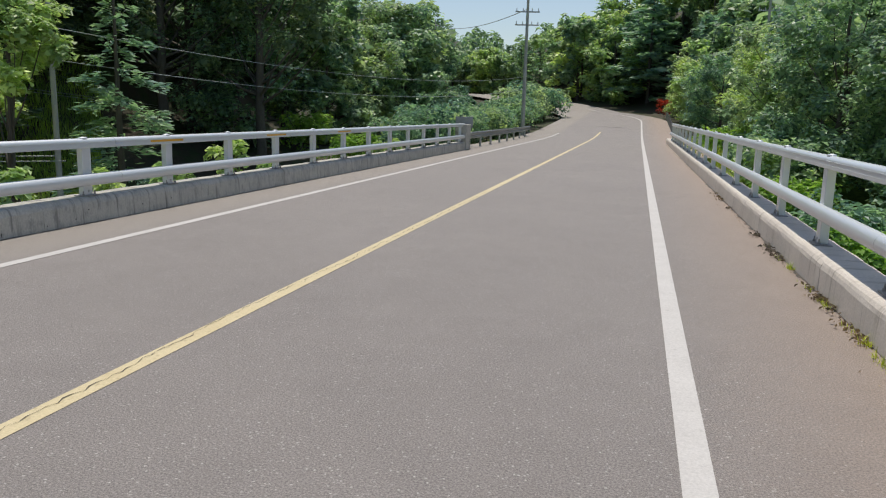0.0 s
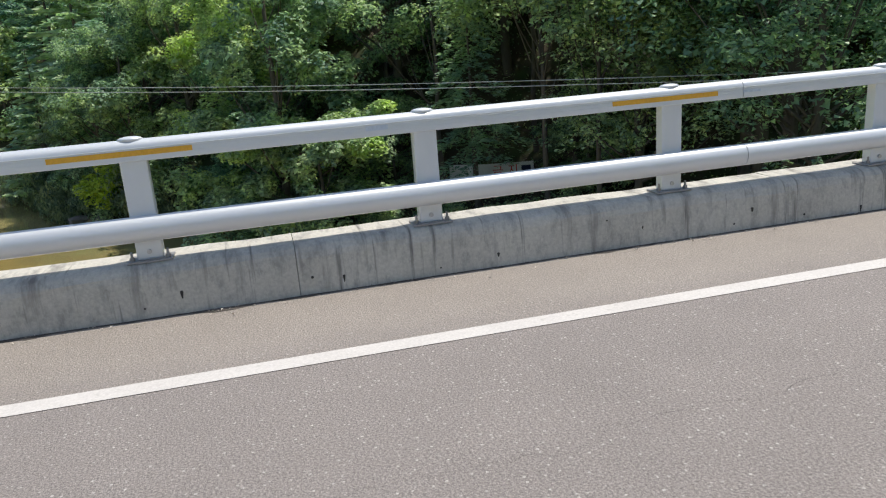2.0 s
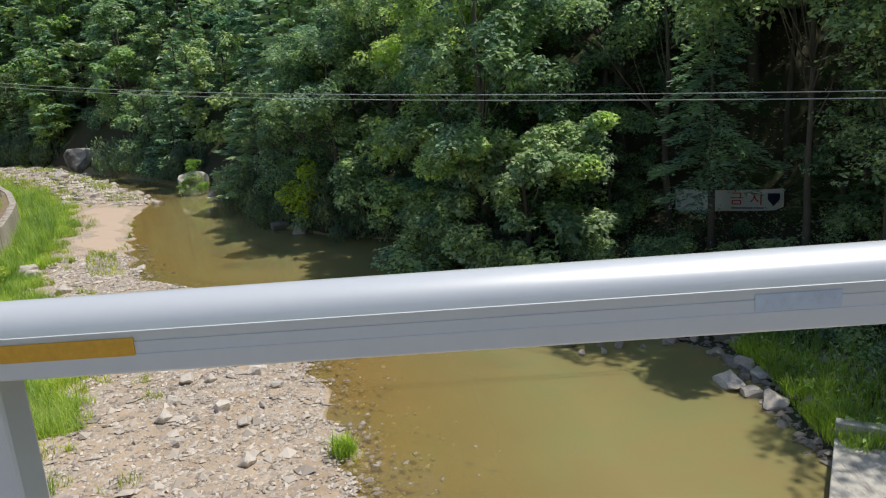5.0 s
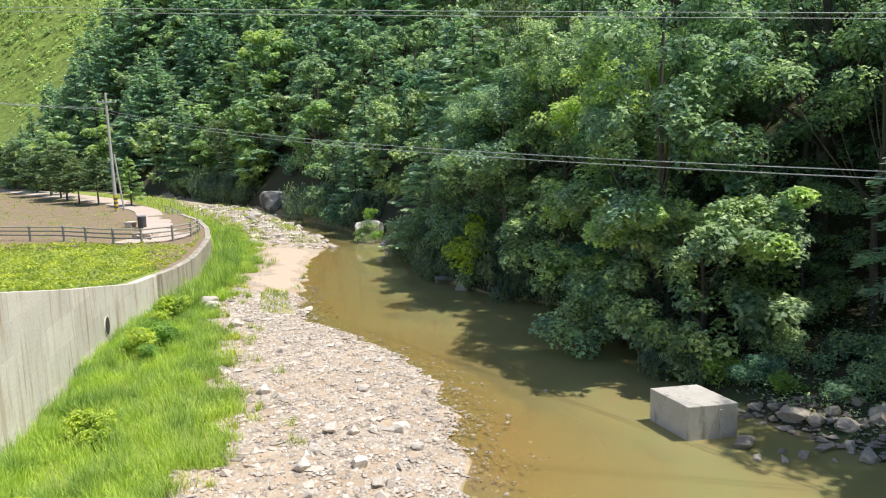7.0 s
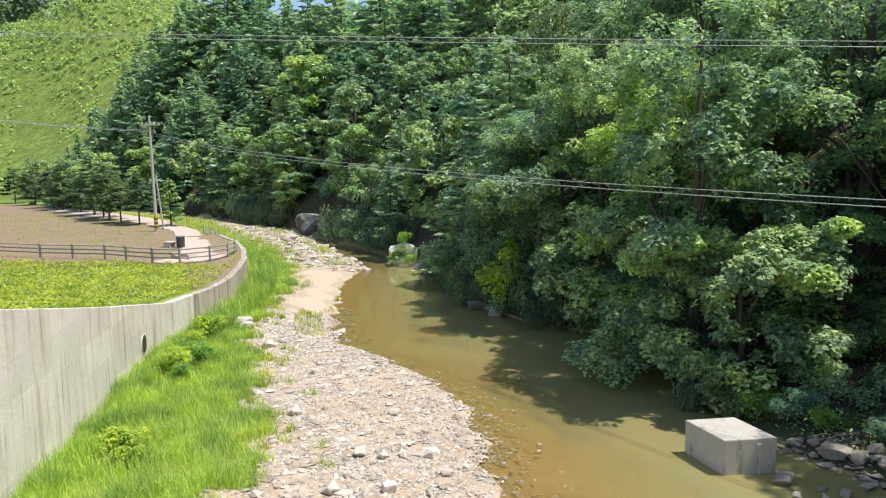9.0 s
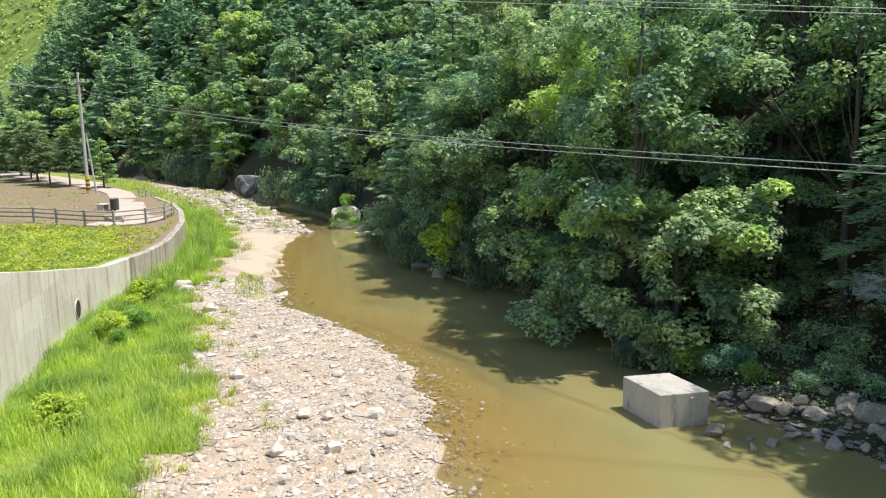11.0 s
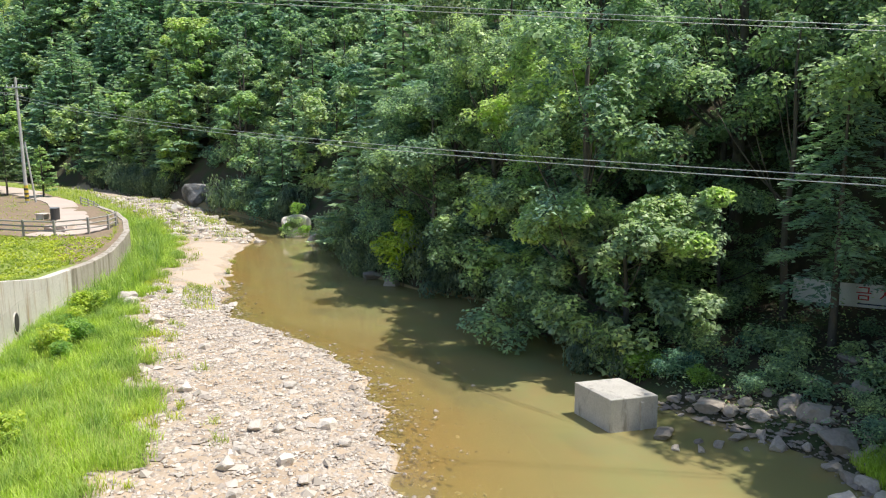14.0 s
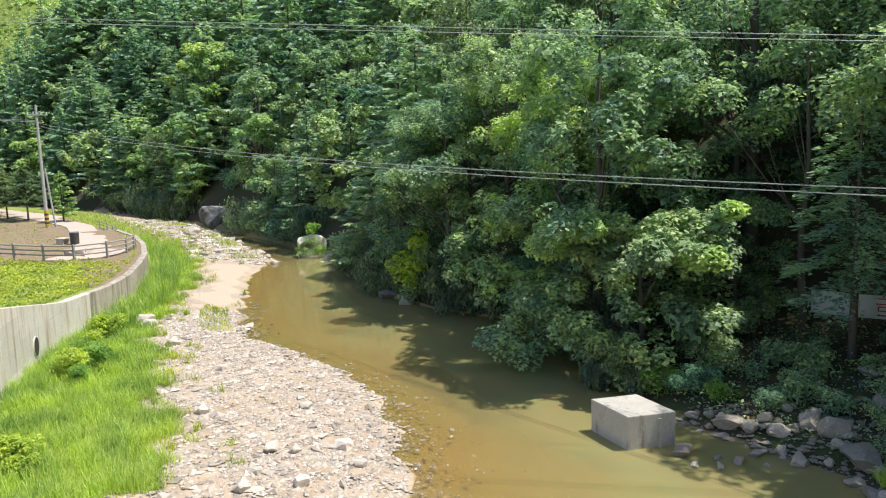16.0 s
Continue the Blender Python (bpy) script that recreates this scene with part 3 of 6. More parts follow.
road = tagged(new("road", mesh_np("road", *strip(-8.6, 3.4, 33, 175, -0.002), ASPHALT)), "grey asphalt road with worn dusty edges", "road", kind="structure")
deck = bmesh.new()
add_box(deck, KX - 0.45, RX + 0.45, BR0, BR1 + 0.7, -0.9, 0.0)
tagged(new("bridge_deck", bm_mesh("bridge_deck", deck, ASPHALT)), "grey asphalt bridge deck with dust along the kerbs", "bridge deck", kind="structure")
tagged(new("road_south", mesh_np("road_south", *strip(-8.6, 3.4, -120, BR0, -0.002), ASPHALT)), "grey asphalt road leading onto the bridge", "road", kind="structure")
for i in range(3):
    g = bmesh.new()
    add_box(g, -6.6 + i * 3.6, -5.7 + i * 3.6, BR0, BR1, -1.9, -0.9, 0.03)
    tagged(new("bridge_girder", bm_mesh("bridge_girder", g, KERB)), "grey concrete girder under the bridge deck", "girder", kind="structure")
for y0, y1 in ((BR0 - 1.5, BR0 + 0.3), (BR1 - 0.2, BR1 + 1.6)):
    g = bmesh.new()
    add_box(g, KX - 0.4, RX + 0.4, y0, y1, -7.2, -0.91, 0.03)
    tagged(new("bridge_abutment", bm_mesh("bridge_abutment", g, KERB)), "plain concrete abutment carrying the bridge deck", "abutment", kind="structure")

for nm, x0, x1, y0, y1, m, lab in (
        ("road_marking_left", -6.395, -6.245, -60, 62, LINE_W, "white painted edge line, slightly worn"),
        ("road_marking_centre", -3.135, -2.985, -60, 66, LINE_Y, "yellow painted centre line, cracked and worn"),
        ("road_marking_right", 0.41, 0.575, -60, 112, LINE_W, "white painted edge line, slightly worn")):
    tagged(new(nm, mesh_np(nm, *strip(x0, x1, y0, y1, 0.004), m)), lab, "road marking", kind="structure")
stop = bmesh.new()
add_box(stop, -4.0, -0.9, 73.6, 74.0, float(road_z(np.array(73.8))) + 0.003, float(road_z(np.array(73.8))) + 0.014)
tagged(new("road_marking_cross", bm_mesh("road_marking_cross", stop, LINE_W)), "short white line painted across the road", "road marking", kind="structure")
crk = strip(-3.065, -3.053, -3.5, 14, 0.008, 0.07, 0.0, 4)
rng = np.random.default_rng(4)
wob = np.cumsum(rng.normal(size=len(crk[0]) // 2)) * 0.006
wob -= np.linspace(wob[0], wob[-1], len(wob))
wob = np.clip((wob - wob.mean()) * 1.1 + 0.012 * rng.normal(size=len(wob)), -0.06, 0.06)
wid = rng.uniform(0.1, 1.2, len(wob)) * 0.0038
cv = crk[0].copy()
h_ = len(wob)
cv[:h_, 0], cv[h_:, 0] = -3.06 + wob - wid, -3.06 + wob + wid
tagged(new("road_crack", mesh_np("road_crack", cv, crk[1], CRACK)), "thin dark crack running along the centre line", "road crack", kind="structure")
# hairline cracks in the asphalt
for cx, cy, ang, ln, sd in ((-4.15, -3.5, 1.35, 1.6, 5), (-4.35, -3.2, 1.2, 1.1, 6), (-4.8, 3.4, 1.7, 1.3, 7), (-4.9, -2.9, 1.63, 2.2, 8), (-5.05, -0.9, 1.57, 3.1, 9)):
    rr = np.random.default_rng(sd)
    ts = np.linspace(0, ln, 40)
    lat = np.cumsum(rr.normal(size=40)) * 0.02
    ax, ay = np.cos(ang), np.sin(ang)
    px, py = cx + ts * ax - lat * ay, cy + ts * ay + lat * ax
    wv = rr.uniform(0.0001, 0.0011, 40)
    vv = np.concatenate([np.stack([px - ay * wv, py + ax * wv, np.full(40, 0.003)], 1), np.stack([px + ay * wv, py - ax * wv, np.full(40, 0.003)], 1)])
    tagged(new("road_crack", mesh_np("road_crack", vv, [(i, i + 40, i + 41, i + 1) for i in range(39)], CRACK)), "hairline crack in the grey asphalt", "road crack", kind="structure")


def kerb(name, side, face, y0, y1, top):
    """A cast concrete parapet kerb in lengths with open joints."""
    root = tagged(new(name), "grey cast concrete bridge kerb with dark weather streaks", "kerb", kind="structure")
    rng = np.random.default_rng(11 if side < 0 else 12)
    y = y0
    while y < y1 - 0.1:
        ln = min(4.0, y1 - y)
        bm = bmesh.new()
        prof = [(0, -0.02), (0.008, top - 0.10), (0.017, top - 0.06), (0.036, top - 0.028), (0.062, top - 0.009), (0.095, top), (0.40, top + 0.004), (0.42, top - 0.02), (0.42, -0.5)]
        ys = np.linspace(y + 0.0025, y + ln - 0.0025, 14)
        rings = []
        for yy in ys:
            w = rng.normal(size=len(prof)) * 0.003
            rings.append([bm.verts.new((face + side * (px_ + w[k]), yy, pz + w[k] * 0.8)) for k, (px_, pz) in enumerate(prof)])
        for a, b in zip(rings, rings[1:]):
            for k in range(len(prof)):
                k2 = (k + 1) % len(prof)
                bm.faces.new((a[k], a[k2], b[k2], b[k]))
        bm.faces.new(rings[0])
        bm.faces.new(rings[-1][::-1])
        bmesh.ops.recalc_face_normals(bm, faces=bm.faces)
        part("kerb_length", bm, KERB if side < 0 else KERB_R, root, smooth=False)
        y += ln
    return root


KT, KTR = 0.372, 0.35
kerb("kerb_left", -1, KX, BR0, BR1, KT)
kerb("kerb_right", 1, RX, BR0, 50, KTR)
# a ragged dark strip and small weep holes along the foot of each kerb
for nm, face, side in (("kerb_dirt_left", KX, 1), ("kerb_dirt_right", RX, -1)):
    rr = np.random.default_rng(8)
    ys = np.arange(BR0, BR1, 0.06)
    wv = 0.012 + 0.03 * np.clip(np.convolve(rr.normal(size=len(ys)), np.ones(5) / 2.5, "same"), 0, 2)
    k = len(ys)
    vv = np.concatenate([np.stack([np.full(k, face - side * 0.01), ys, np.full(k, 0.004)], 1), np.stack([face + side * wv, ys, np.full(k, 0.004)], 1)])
    tagged(new(nm, mesh_np(nm, vv, [(i, i + k, i + k + 1, i + 1) for i in range(k - 1)], KERB_FOOT)), "dark ragged strip along the foot of the kerb", "dirt", kind="structure")
rr = random.Random(9)
for k in range(26):
    y = -5.4 + 0.56 * k + rr.uniform(-0.25, 0.25)
    z = 0.09 + rr.uniform(-0.05, 0.18)
    hb = rod(bmesh.new(), (0, 0, 0), (0.03, 0, 0), rr.uniform(0.006, 0.012), seg=12)
    tail = rr.uniform(1.5, 6.0) if k % 2 else 1.0
    for v in hb.verts:
        v.co = Vector((KX - 0.0285 + v.co.x, y + v.co.y * (0.75 if v.co.z < 0 else 1.0), z + v.co.z * (tail if v.co.z < 0 else 1.0)))
    tagged(new("weep_hole", bm_mesh("weep_hole", hb, CRACK)), "small dark weep hole in the kerb's face", "weep hole", "weep holes")


# ---- bridge railings ----
def rail_mesh(name, prof, y0, y1, material, smooth=True):
    ys = np.array([y0, (y0 + y1) / 2, y1])
    k = len(prof)
    v = np.concatenate([np.stack([np.array(prof)[:, 0], np.full(k, yy), np.array(prof)[:, 1]], 1) for yy in ys])
    f = [(i * k + j, i * k + (j + 1) % k, (i + 1) * k + (j + 1) % k, (i + 1) * k + j) for i in range(2) for j in range(k)]
    bm = bmesh.new()
    vs = [bm.verts.new(q) for q in v]
    for q in f:
        bm.faces.new([vs[i] for i in q])
    bm.faces.new(vs[:k])
    bm.faces.new(vs[-k:][::-1])
    bmesh.ops.recalc_face_normals(bm, faces=bm.faces)
    for e in bm.edges:
        e.smooth = e.calc_face_angle(0.0) < 0.5
    return bm_mesh(name, bm, material, smooth)


def top_profile(c):
    """Round-topped hollow rail with a small lip above a flat skirt; c is the rail's top."""
    th = np.linspace(0, np.pi, 13)
    arc = [(0.0665 * np.cos(a), c - 0.054 + 0.054 * np.sin(a)) for a in th]
    return [(0.064, c - 0.142), (0.069, c - 0.137), (0.069, c - 0.102), (0.0675, c - 0.101), (0.0665, c - 0.0775), (0.0645, c - 0.0765), (0.0645, c - 0.0750), (0.0665, c - 0.0740), (0.066, c - 0.0585), (0.0704, c - 0.0575), (0.0704, c - 0.0545)] + arc + [(-0.0704, c - 0.0545), (-0.0704, c - 0.0575), (-0.066, c - 0.0585), (-0.0675, c - 0.101), (-0.069, c - 0.102), (-0.069, c - 0.137), (-0.064, c - 0.142)]


def low_profile(c, off):
    th = np.linspace(0, 2 * np.pi, 18, endpoint=False)
    return [(off + 0.072 * np.cos(a), c + 0.088 * np.sin(a)) for a in th]


def railing(label, x, side, first, step, count, kt, top, low, tape, cuts):
    """side: +1 where the road lies towards +x of the rail."""
    root = tagged(new("bridge_railing"), label, "railing")
    pb = boxed(-0.05, 0.05, -0.088, 0.088, 0.012, top - kt - 0.10, 0.012)
    post_me = bm_mesh("post", pb, PAINT)
    plate_me = bm_mesh("base_plate", boxed(-0.085, 0.10, -0.15, 0.15, 0, 0.014, 0.003), RUST)
    cb = bmesh.new()
    bmesh.ops.create_uvsphere(cb, u_segments=14, v_segments=7, radius=1, matrix=Matrix.Diagonal((0.05, 0.085, 0.022, 1)))
    cap_me = bm_mesh("cap", cb, PAINT, True)
    bb = bmesh.new()
    rod(bb, (0, 0, 0.01), (0, 0, 0.036), 0.018, seg=6)
    rod(bb, (0, 0, 0.036), (0, 0, 0.075), 0.010, 0.008, seg=8)
    bolt_me = bm_mesh("anchor_bolt", bb, RUST)
    sb = bmesh.new()
    rod(sb, (0, 0, 0), (0.012, 0, 0), 0.017, seg=8)
    screw_me = bm_mesh("screw", sb, STEEL)
    for i in range(count):
        y = first + step * i
        p = under("post", post_me, root, (x, y, kt))
        under("base_plate", plate_me, p, (0, 0, 0.002), rot=(0, 0, 0 if side > 0 else math.pi))
        under("cap", cap_me, p, (0, 0, top - kt))
        for dy in (-0.118, 0.118):
            under("anchor_bolt", bolt_me, p, (side * 0.055, dy, 0.004))
        under("screw", screw_me, p, (side * 0.049, 0, 0.07), rot=(0, 0, 0 if side > 0 else math.pi))
    y0, y1 = first - 0.75, first + step * (count - 1) + 0.75
    marks = [y0] + [c for c in cuts if y0 < c < y1] + [y1]
    for a, b in zip(marks, marks[1:]):
        under("top_rail", rail_mesh("top_rail", top_profile(top), a + 0.003, b - 0.003, PAINT), root, (x, 0, 0))
        under("lower_rail", rail_mesh("lower_rail", low_profile(low, side * 0.09), a + 0.003, b - 0.003, PAINT), root, (x, 0, 0))
    for c in marks[1:-1]:
        under("rail_sleeve", bm_mesh("rail_sleeve", boxed(side * 0.067 - 0.002, side * 0.067 + 0.002, c, c + 0.16, top - 0.100, top - 0.080), LABEL), root, (x, 0, 0), "thin steel joint sleeve")
    if tape:
        under("label_plate", bm_mesh("label_plate", boxed(side * 0.067 - 0.002, side * 0.067 + 0.002, -1.40, -1.24, top - 0.099, top - 0.066), LABEL), root, (x, 0, 0), "small pale blue-grey label strip")
    for y in tape:
        under("reflective_tape", bm_mesh("reflective_tape", boxed(side * 0.0685 - 0.002, side * 0.0685 + 0.002, y - 0.49, y + 0.42, top - 0.104, top - 0.068), STICKER), root, (x, 0, 0), "orange reflective tape strip")
    return root


railing("white painted steel bridge railing with two rails and orange tape strips", -7.68, 1, -12.97, 2.0, 23, KT, 1.206, 0.612,
        [-11, -7, -3, 1, 5, 9, 13, 17], [-10.3, -4.35, 1.65, 7.65, 13.65, 19.65, 25.65])
railing("white painted steel bridge railing, rust-stained at a joint", 2.22, -1, -8.6, 2.6, 22, KTR, 1.36, 0.74, [],
        [-6, 0, 4.6, 10.6, 16.6, 22.6, 28.6, 34.6, 40])

# end pillar, plate sign and roadside guard rails past the bridge
eb = bmesh.new()
add_box(eb, -8.0, -7.45, 31.4, 32.3, 0, 1.15, 0.03)
tagged(new("end_pillar", bm_mesh("end_pillar", eb, KERB)), "squat grey concrete pillar at the bridge end", "pillar")
sg = tagged(new("sign_board"), "grey sign board seen from behind on a post", "sign")
part("board", boxed(-8.35, -7.5, 32.9, 32.93, 1.0, 1.5, 0.01), SIGN_G, sg)
part("post", rod(bmesh.new(), (-7.95, 32.98, -0.4), (-7.95, 32.98, 1.45), 0.035), STEEL, sg)


def guard_rail(label, pts):
    root = tagged(new("guard_rail"), label, "guard rail")
    prof = [(0.0, 0.16), (0.05, 0.12), (0.05, 0.06), (0.0, 0.02), (0.0, -0.02), (0.05, -0.06), (0.05, -0.12), (0.0, -0.16)]
    for (xa, ya, za), (xb, yb_, zb) in zip(pts, pts[1:]):
        bm = bmesh.new()
        d = Vector((xb - xa, yb_ - ya, 0)).normalized()
        nrm = Vector((d.y, -d.x, 0))
        r0 = [bm.verts.new(Vector((xa, ya, za + 0.62 + h)) + nrm * o) for o, h in prof]
        r1 = [bm.verts.new(Vector((xb, yb_, zb + 0.62 + h)) + nrm * o) for o, h in prof]
        for k in range(len(prof) - 1):
            bm.faces.new((r0[k], r0[k + 1], r1[k + 1], r1[k]))
        bmesh.ops.solidify(bm, geom=bm.faces[:], thickness=0.004)
        part("beam", bm, STEEL, root)
        part("post", rod(bmesh.new(), (xa - nrm.x * 0.06, ya, za - 0.5), (xa - nrm.x * 0.06, ya, za + 0.75), 0.06), STEEL, root)
    return root


guard_rail("galvanised steel guard rail beside the road", [(-7.7 - 0.0012 * i * i * 4, 33.2 + i * 2.9, float(road_z(np.array(33.2 + i * 2.9))) * 0.7) for i in range(9)])
guard_rail("galvanised steel guard rail on the outer verge", [(2.9 + 0.05 * i, 49.2 + i * 4, float(road_z(np.array(49.2 + i * 4)))) for i in range(13)])

# ---- retaining wall, path and fence on the near bank ----
wroot = tagged(new("retaining_wall"), "pale concrete retaining wall with rusty vertical streaks and a drain pipe", "retaining wall", kind="structure")


def wall_pt(x):
    return float(np.interp(x, VX, VY)), float(np.interp(x, TX, TZ))


xs = [-8.0, -10.9, -13.8, -16.7, -20.0, -22.4, -24.8, -27.3, -29.1, -31.0, -32.6, -34.2] + [-36.4, -38.8, -40.5, -42.2, -44.2, -46.2, -48.1, -50, -52.6, -55.2, -57.6, -60, -62, -64.5]
for xa, xb in zip(xs, xs[1:]):
    (ya, za), (yb2, zb) = wall_pt(xa), wall_pt(xb)
    th = 0.35
    low = xa < -36
    d = Vector((xb - xa, yb2 - ya, 0))
    lv = d.length
    d.normalize()
    nrm = Vector((-d.y, d.x, 0))
    g_ = 0.004
    pa, pb2 = Vector((xa, ya, 0)) + d * g_, Vector((xb, yb2, 0)) - d * g_
    top_a, top_b = za + 0.12, zb + 0.12
    lifts = [-7.2] + [z for z in (-5.5, -4.6, -3.7, -2.8, -1.9, -1.0) if z < min(top_a, top_b) - 0.25] + [None]
    for z0, z1 in zip(lifts, lifts[1:]):
        bm = bmesh.new()
        ring = []
        for p, zt in ((pa, top_a), (pb2, top_b)):
            zu = zt if z1 is None else z1 - 0.007
            e_ = 0.02 if z1 is None else 0.003
            ring.append([bm.verts.new(p + Vector((0, 0, z0))), bm.verts.new(p + Vector((0, 0, zu - e_))), bm.verts.new(p + nrm * e_ + Vector((0, 0, zu))),
                         bm.verts.new(p + nrm * th + Vector((0, 0, zu))), bm.verts.new(p + nrm * th + Vector((0, 0, z0)))])
        for k in range(4):
            bm.faces.new((ring[0][k], ring[0][k + 1], ring[1][k + 1], ring[1][k]))
        bm.faces.new((ring[0][4], ring[0][0], ring[1][0], ring[1][4]))
        bm.faces.new(ring[0])
        bm.faces.new(ring[1][::-1])
        bmesh.ops.recalc_face_normals(bm, faces=bm.faces)
        part("wall_panel", bm, WALL_W if low else WALL, wroot)
vv_, ff_ = [], []
for i, x in enumerate(np.arange(-8.0, -66, -1.0)):
    y_, z_ = wall_pt(x)
    for k, o in enumerate((0.33, 1.2, 3.2)):
        xx, yy = x + 0.45 * o, y_ - 0.9 * o
        vv_.append((xx, yy, max(np.interp(xx, TX, TZ), z_ - 0.3 * k) + (0.06 if k < 2 else 0.0)))
    if i:
        for k in range(2):
            a_ = 3 * (i - 1) + k
            ff_.append((a_, a_ + 1, a_ + 4, a_ + 3))
vg = mesh_np("wall_verge", vv_, ff_, GROUND, True)
for key, val in (("grass", np.where(np.array(vv_)[:, 0] < -38, 0.35, 1.0)), ("dry", np.where(np.array(vv_)[:, 0] < -38, 0.9, 0.0)), ("gravel", 0.0), ("sand", 0.0), ("bed", 0.0), ("meadow", 1.0)):
    vg.attributes.new(key, "FLOAT", "POINT").data.foreach_set("value", (np.zeros(len(vv_)) + val).astype(np.float32))
tagged(new("wall_verge", vg), "grassy earth backfill along the top of the wall", "verge", kind="structure")
pyx = -30.8
py, _ = wall_pt(pyx)
pipe = bmesh.new()
dv = Vector((-0.46, 0.89, 0)).normalized()
c0 = Vector((pyx, py, -5.25))
rod(pipe, c0 - dv * 0.1, c0 + dv * 0.03, 0.385, seg=28)
part("pipe_collar", pipe, WALL, wroot)
# solid disc, its near-black colour stands for the shade inside the pipe
hole = rod(bmesh.new(), c0 - dv * 0.1, c0 + dv * 0.036, 0.35, seg=28)
part("pipe_mouth", hole, CRACK, wroot, "dark disc coloured as the shade inside the drain pipe")

def smooth_line(pts, n=5):
    """A line of many short lengths that bends evenly through the points."""
    p = [np.array(q, float) for q in pts]
    out = []
    for i in range(len(p) - 1):
        q0, q1, q2, q3 = p[max(i - 1, 0)], p[i], p[i + 1], p[min(i + 2, len(p) - 1)]
        for u in np.arange(n) / n:
            out.append(0.5 * (2 * q1 + (q2 - q0) * u + (2 * q0 - 5 * q1 + 4 * q2 - q3) * u * u + (3 * q1 - q0 - 3 * q2 + q3) * u ** 3))
    return [Vector(q) for q in out] + [Vector(p[-1])]


FENCE_LINE = smooth_line([(-49.5, -60.0), (-48.8, -42.2), (-47.9, -36.9), (-47.1, -33.0), (-47.6, -31.3), (-49.3, -30.7), (-51.5, -31.1), (-53.9, -32.3), (-56.5, -33.9), (-60.9, -37.1), (-66, -41.6), (-71.2, -46.2), (-75, -50.6)])
PATH_LINE = smooth_line([(-47.3, -34.6), (-47.4, -32.8), (-47.9, -31.6), (-49.4, -31.0), (-51.5, -31.4), (-53.9, -32.6), (-56.6, -34.2), (-61.0, -37.4), (-66.2, -41.9), (-71.4, -46.5), (-77, -53.6), (-86, -67), (-104, -96)])


def bank_z(x, y):
    return hz(x, y)


pv, pf = [], []
for i, q in enumerate(PATH_LINE):
    d = (PATH_LINE[min(i + 1, len(PATH_LINE) - 1)] - PATH_LINE[max(i - 1, 0)]).normalized()
    for o in (0.1, 1.8, 3.9):
        xx, yy = q.x - d.y * o, q.y + d.x * o
        pv.append((xx, yy, bank_z(xx, yy) + 0.06))
    if i:
        for k in range(2):
            pf.append((3 * i + k, 3 * i + 1 + k, 3 * i - 2 + k, 3 * i - 3 + k))
pme = mesh_np("footpath", pv, pf, PATHM)
fp = tagged(new("footpath", pme), "pinkish paved riverside footpath", "path", kind="structure")
md = fp.modifiers.new("thick", "SOLIDIFY")
md.thickness, md.offset = 0.3, -1

froot = tagged(new("wooden_fence"), "weathered grey wooden post and rail fence round the riverside path", "fence")
fpost = bm_mesh("post", boxed(-0.06, 0.06, -0.06, 0.06, -0.15, 1.05, 0.012), FENCE)
pts_, acc = [FENCE_LINE[0]], 0.0
for a, b in zip(FENCE_LINE, FENCE_LINE[1:]):
    acc += (b - a).length
    if acc >= 1.9:
        pts_.append(b)
        acc = 0.0
pts3 = [Vector((p.x, p.y, bank_z(p.x, p.y))) for p in pts_]
for k, p in enumerate(pts3):
    under("post", fpost, froot, p)
    if k + 1 < len(pts3):
        for h in (0.38, 0.66, 0.94):
            part("rail", rod(bmesh.new(), p + Vector((0, 0, h)), pts3[k + 1] + Vector((0, 0, h)), 0.045, seg=8), FENCE, froot)


# ---- poles and cables ----
def utility_pole(label, x, y, top, arm, base=None, guard=False, thick=1.0, arms=1):
    root = tagged(new("utility_pole"), label, "utility pole")
    z0 = hz(x, y) - 0.3 if base is None else base
    part("shaft", rod(bmesh.new(), (x, y, z0), (x, y, top), 0.17 * thick, 0.10 * thick, 14), POLE, root)
    for lift in [0.9 + 1.0 * j for j in range(arms)]:
        m = Matrix.Translation((x, y, top - lift)) @ Matrix.Rotation(arm, 4, "Z")
        part("crossarm", add_box(bmesh.new(), -0.95, 0.95, 0.10, 0.18, -0.05, 0.05, 0.006, m), STEEL, root)
        for o in (-0.85, -0.35, 0.35, 0.85):
            c = m @ Vector((o, 0.14, 0.05))
            part("insulator", rod(bmesh.new(), c, c + Vector((0, 0, 0.22)), 0.045, 0.03, 8), BANNER, root)
    if guard:
        part("guard_sleeve", rod(bmesh.new(), (x, y, z0 + 0.5), (x, y, z0 + 1.9), 0.185, 0.18, 14), HAZARD, root, "yellow and black base sleeve")
        for k in range(3):
            part("stripe", rod(bmesh.new(), (x, y, z0 + 0.65 + 0.4 * k), (x, y, z0 + 0.83 + 0.4 * k), 0.19, 0.188, 14), DARK, root)
    return root


A_ = (-68.1, -50.5)
utility_pole("tall pale concrete utility pole with a crossarm beside the path", *A_, 6.6, radians(-25), guard=True)
st = tagged(new("stay_pole"), "thin grey prop pole leaning beside the utility pole", "pole")
part("shaft", rod(bmesh.new(), (-68.6, -50.0, hz(-68.6, -50.0) - 0.2), (-68.25, -50.3, 0.9), 0.09, 0.07, 10), POLE, st)
utility_pole("grey concrete utility pole among the trees", -16.0, 15.9, 8.5, radians(30), thick=0.55)
utility_pole("grey concrete utility pole beside the road", -8.9, 58.4, 10.5, 0.2, arms=2)
utility_pole("distant grey utility pole above the bushes", -32.6, 118.0, 16.2, 0.2)
utility_pole("thin grey utility pole at the wood's edge", 10.5, 70.0, 12.0, 0.2)


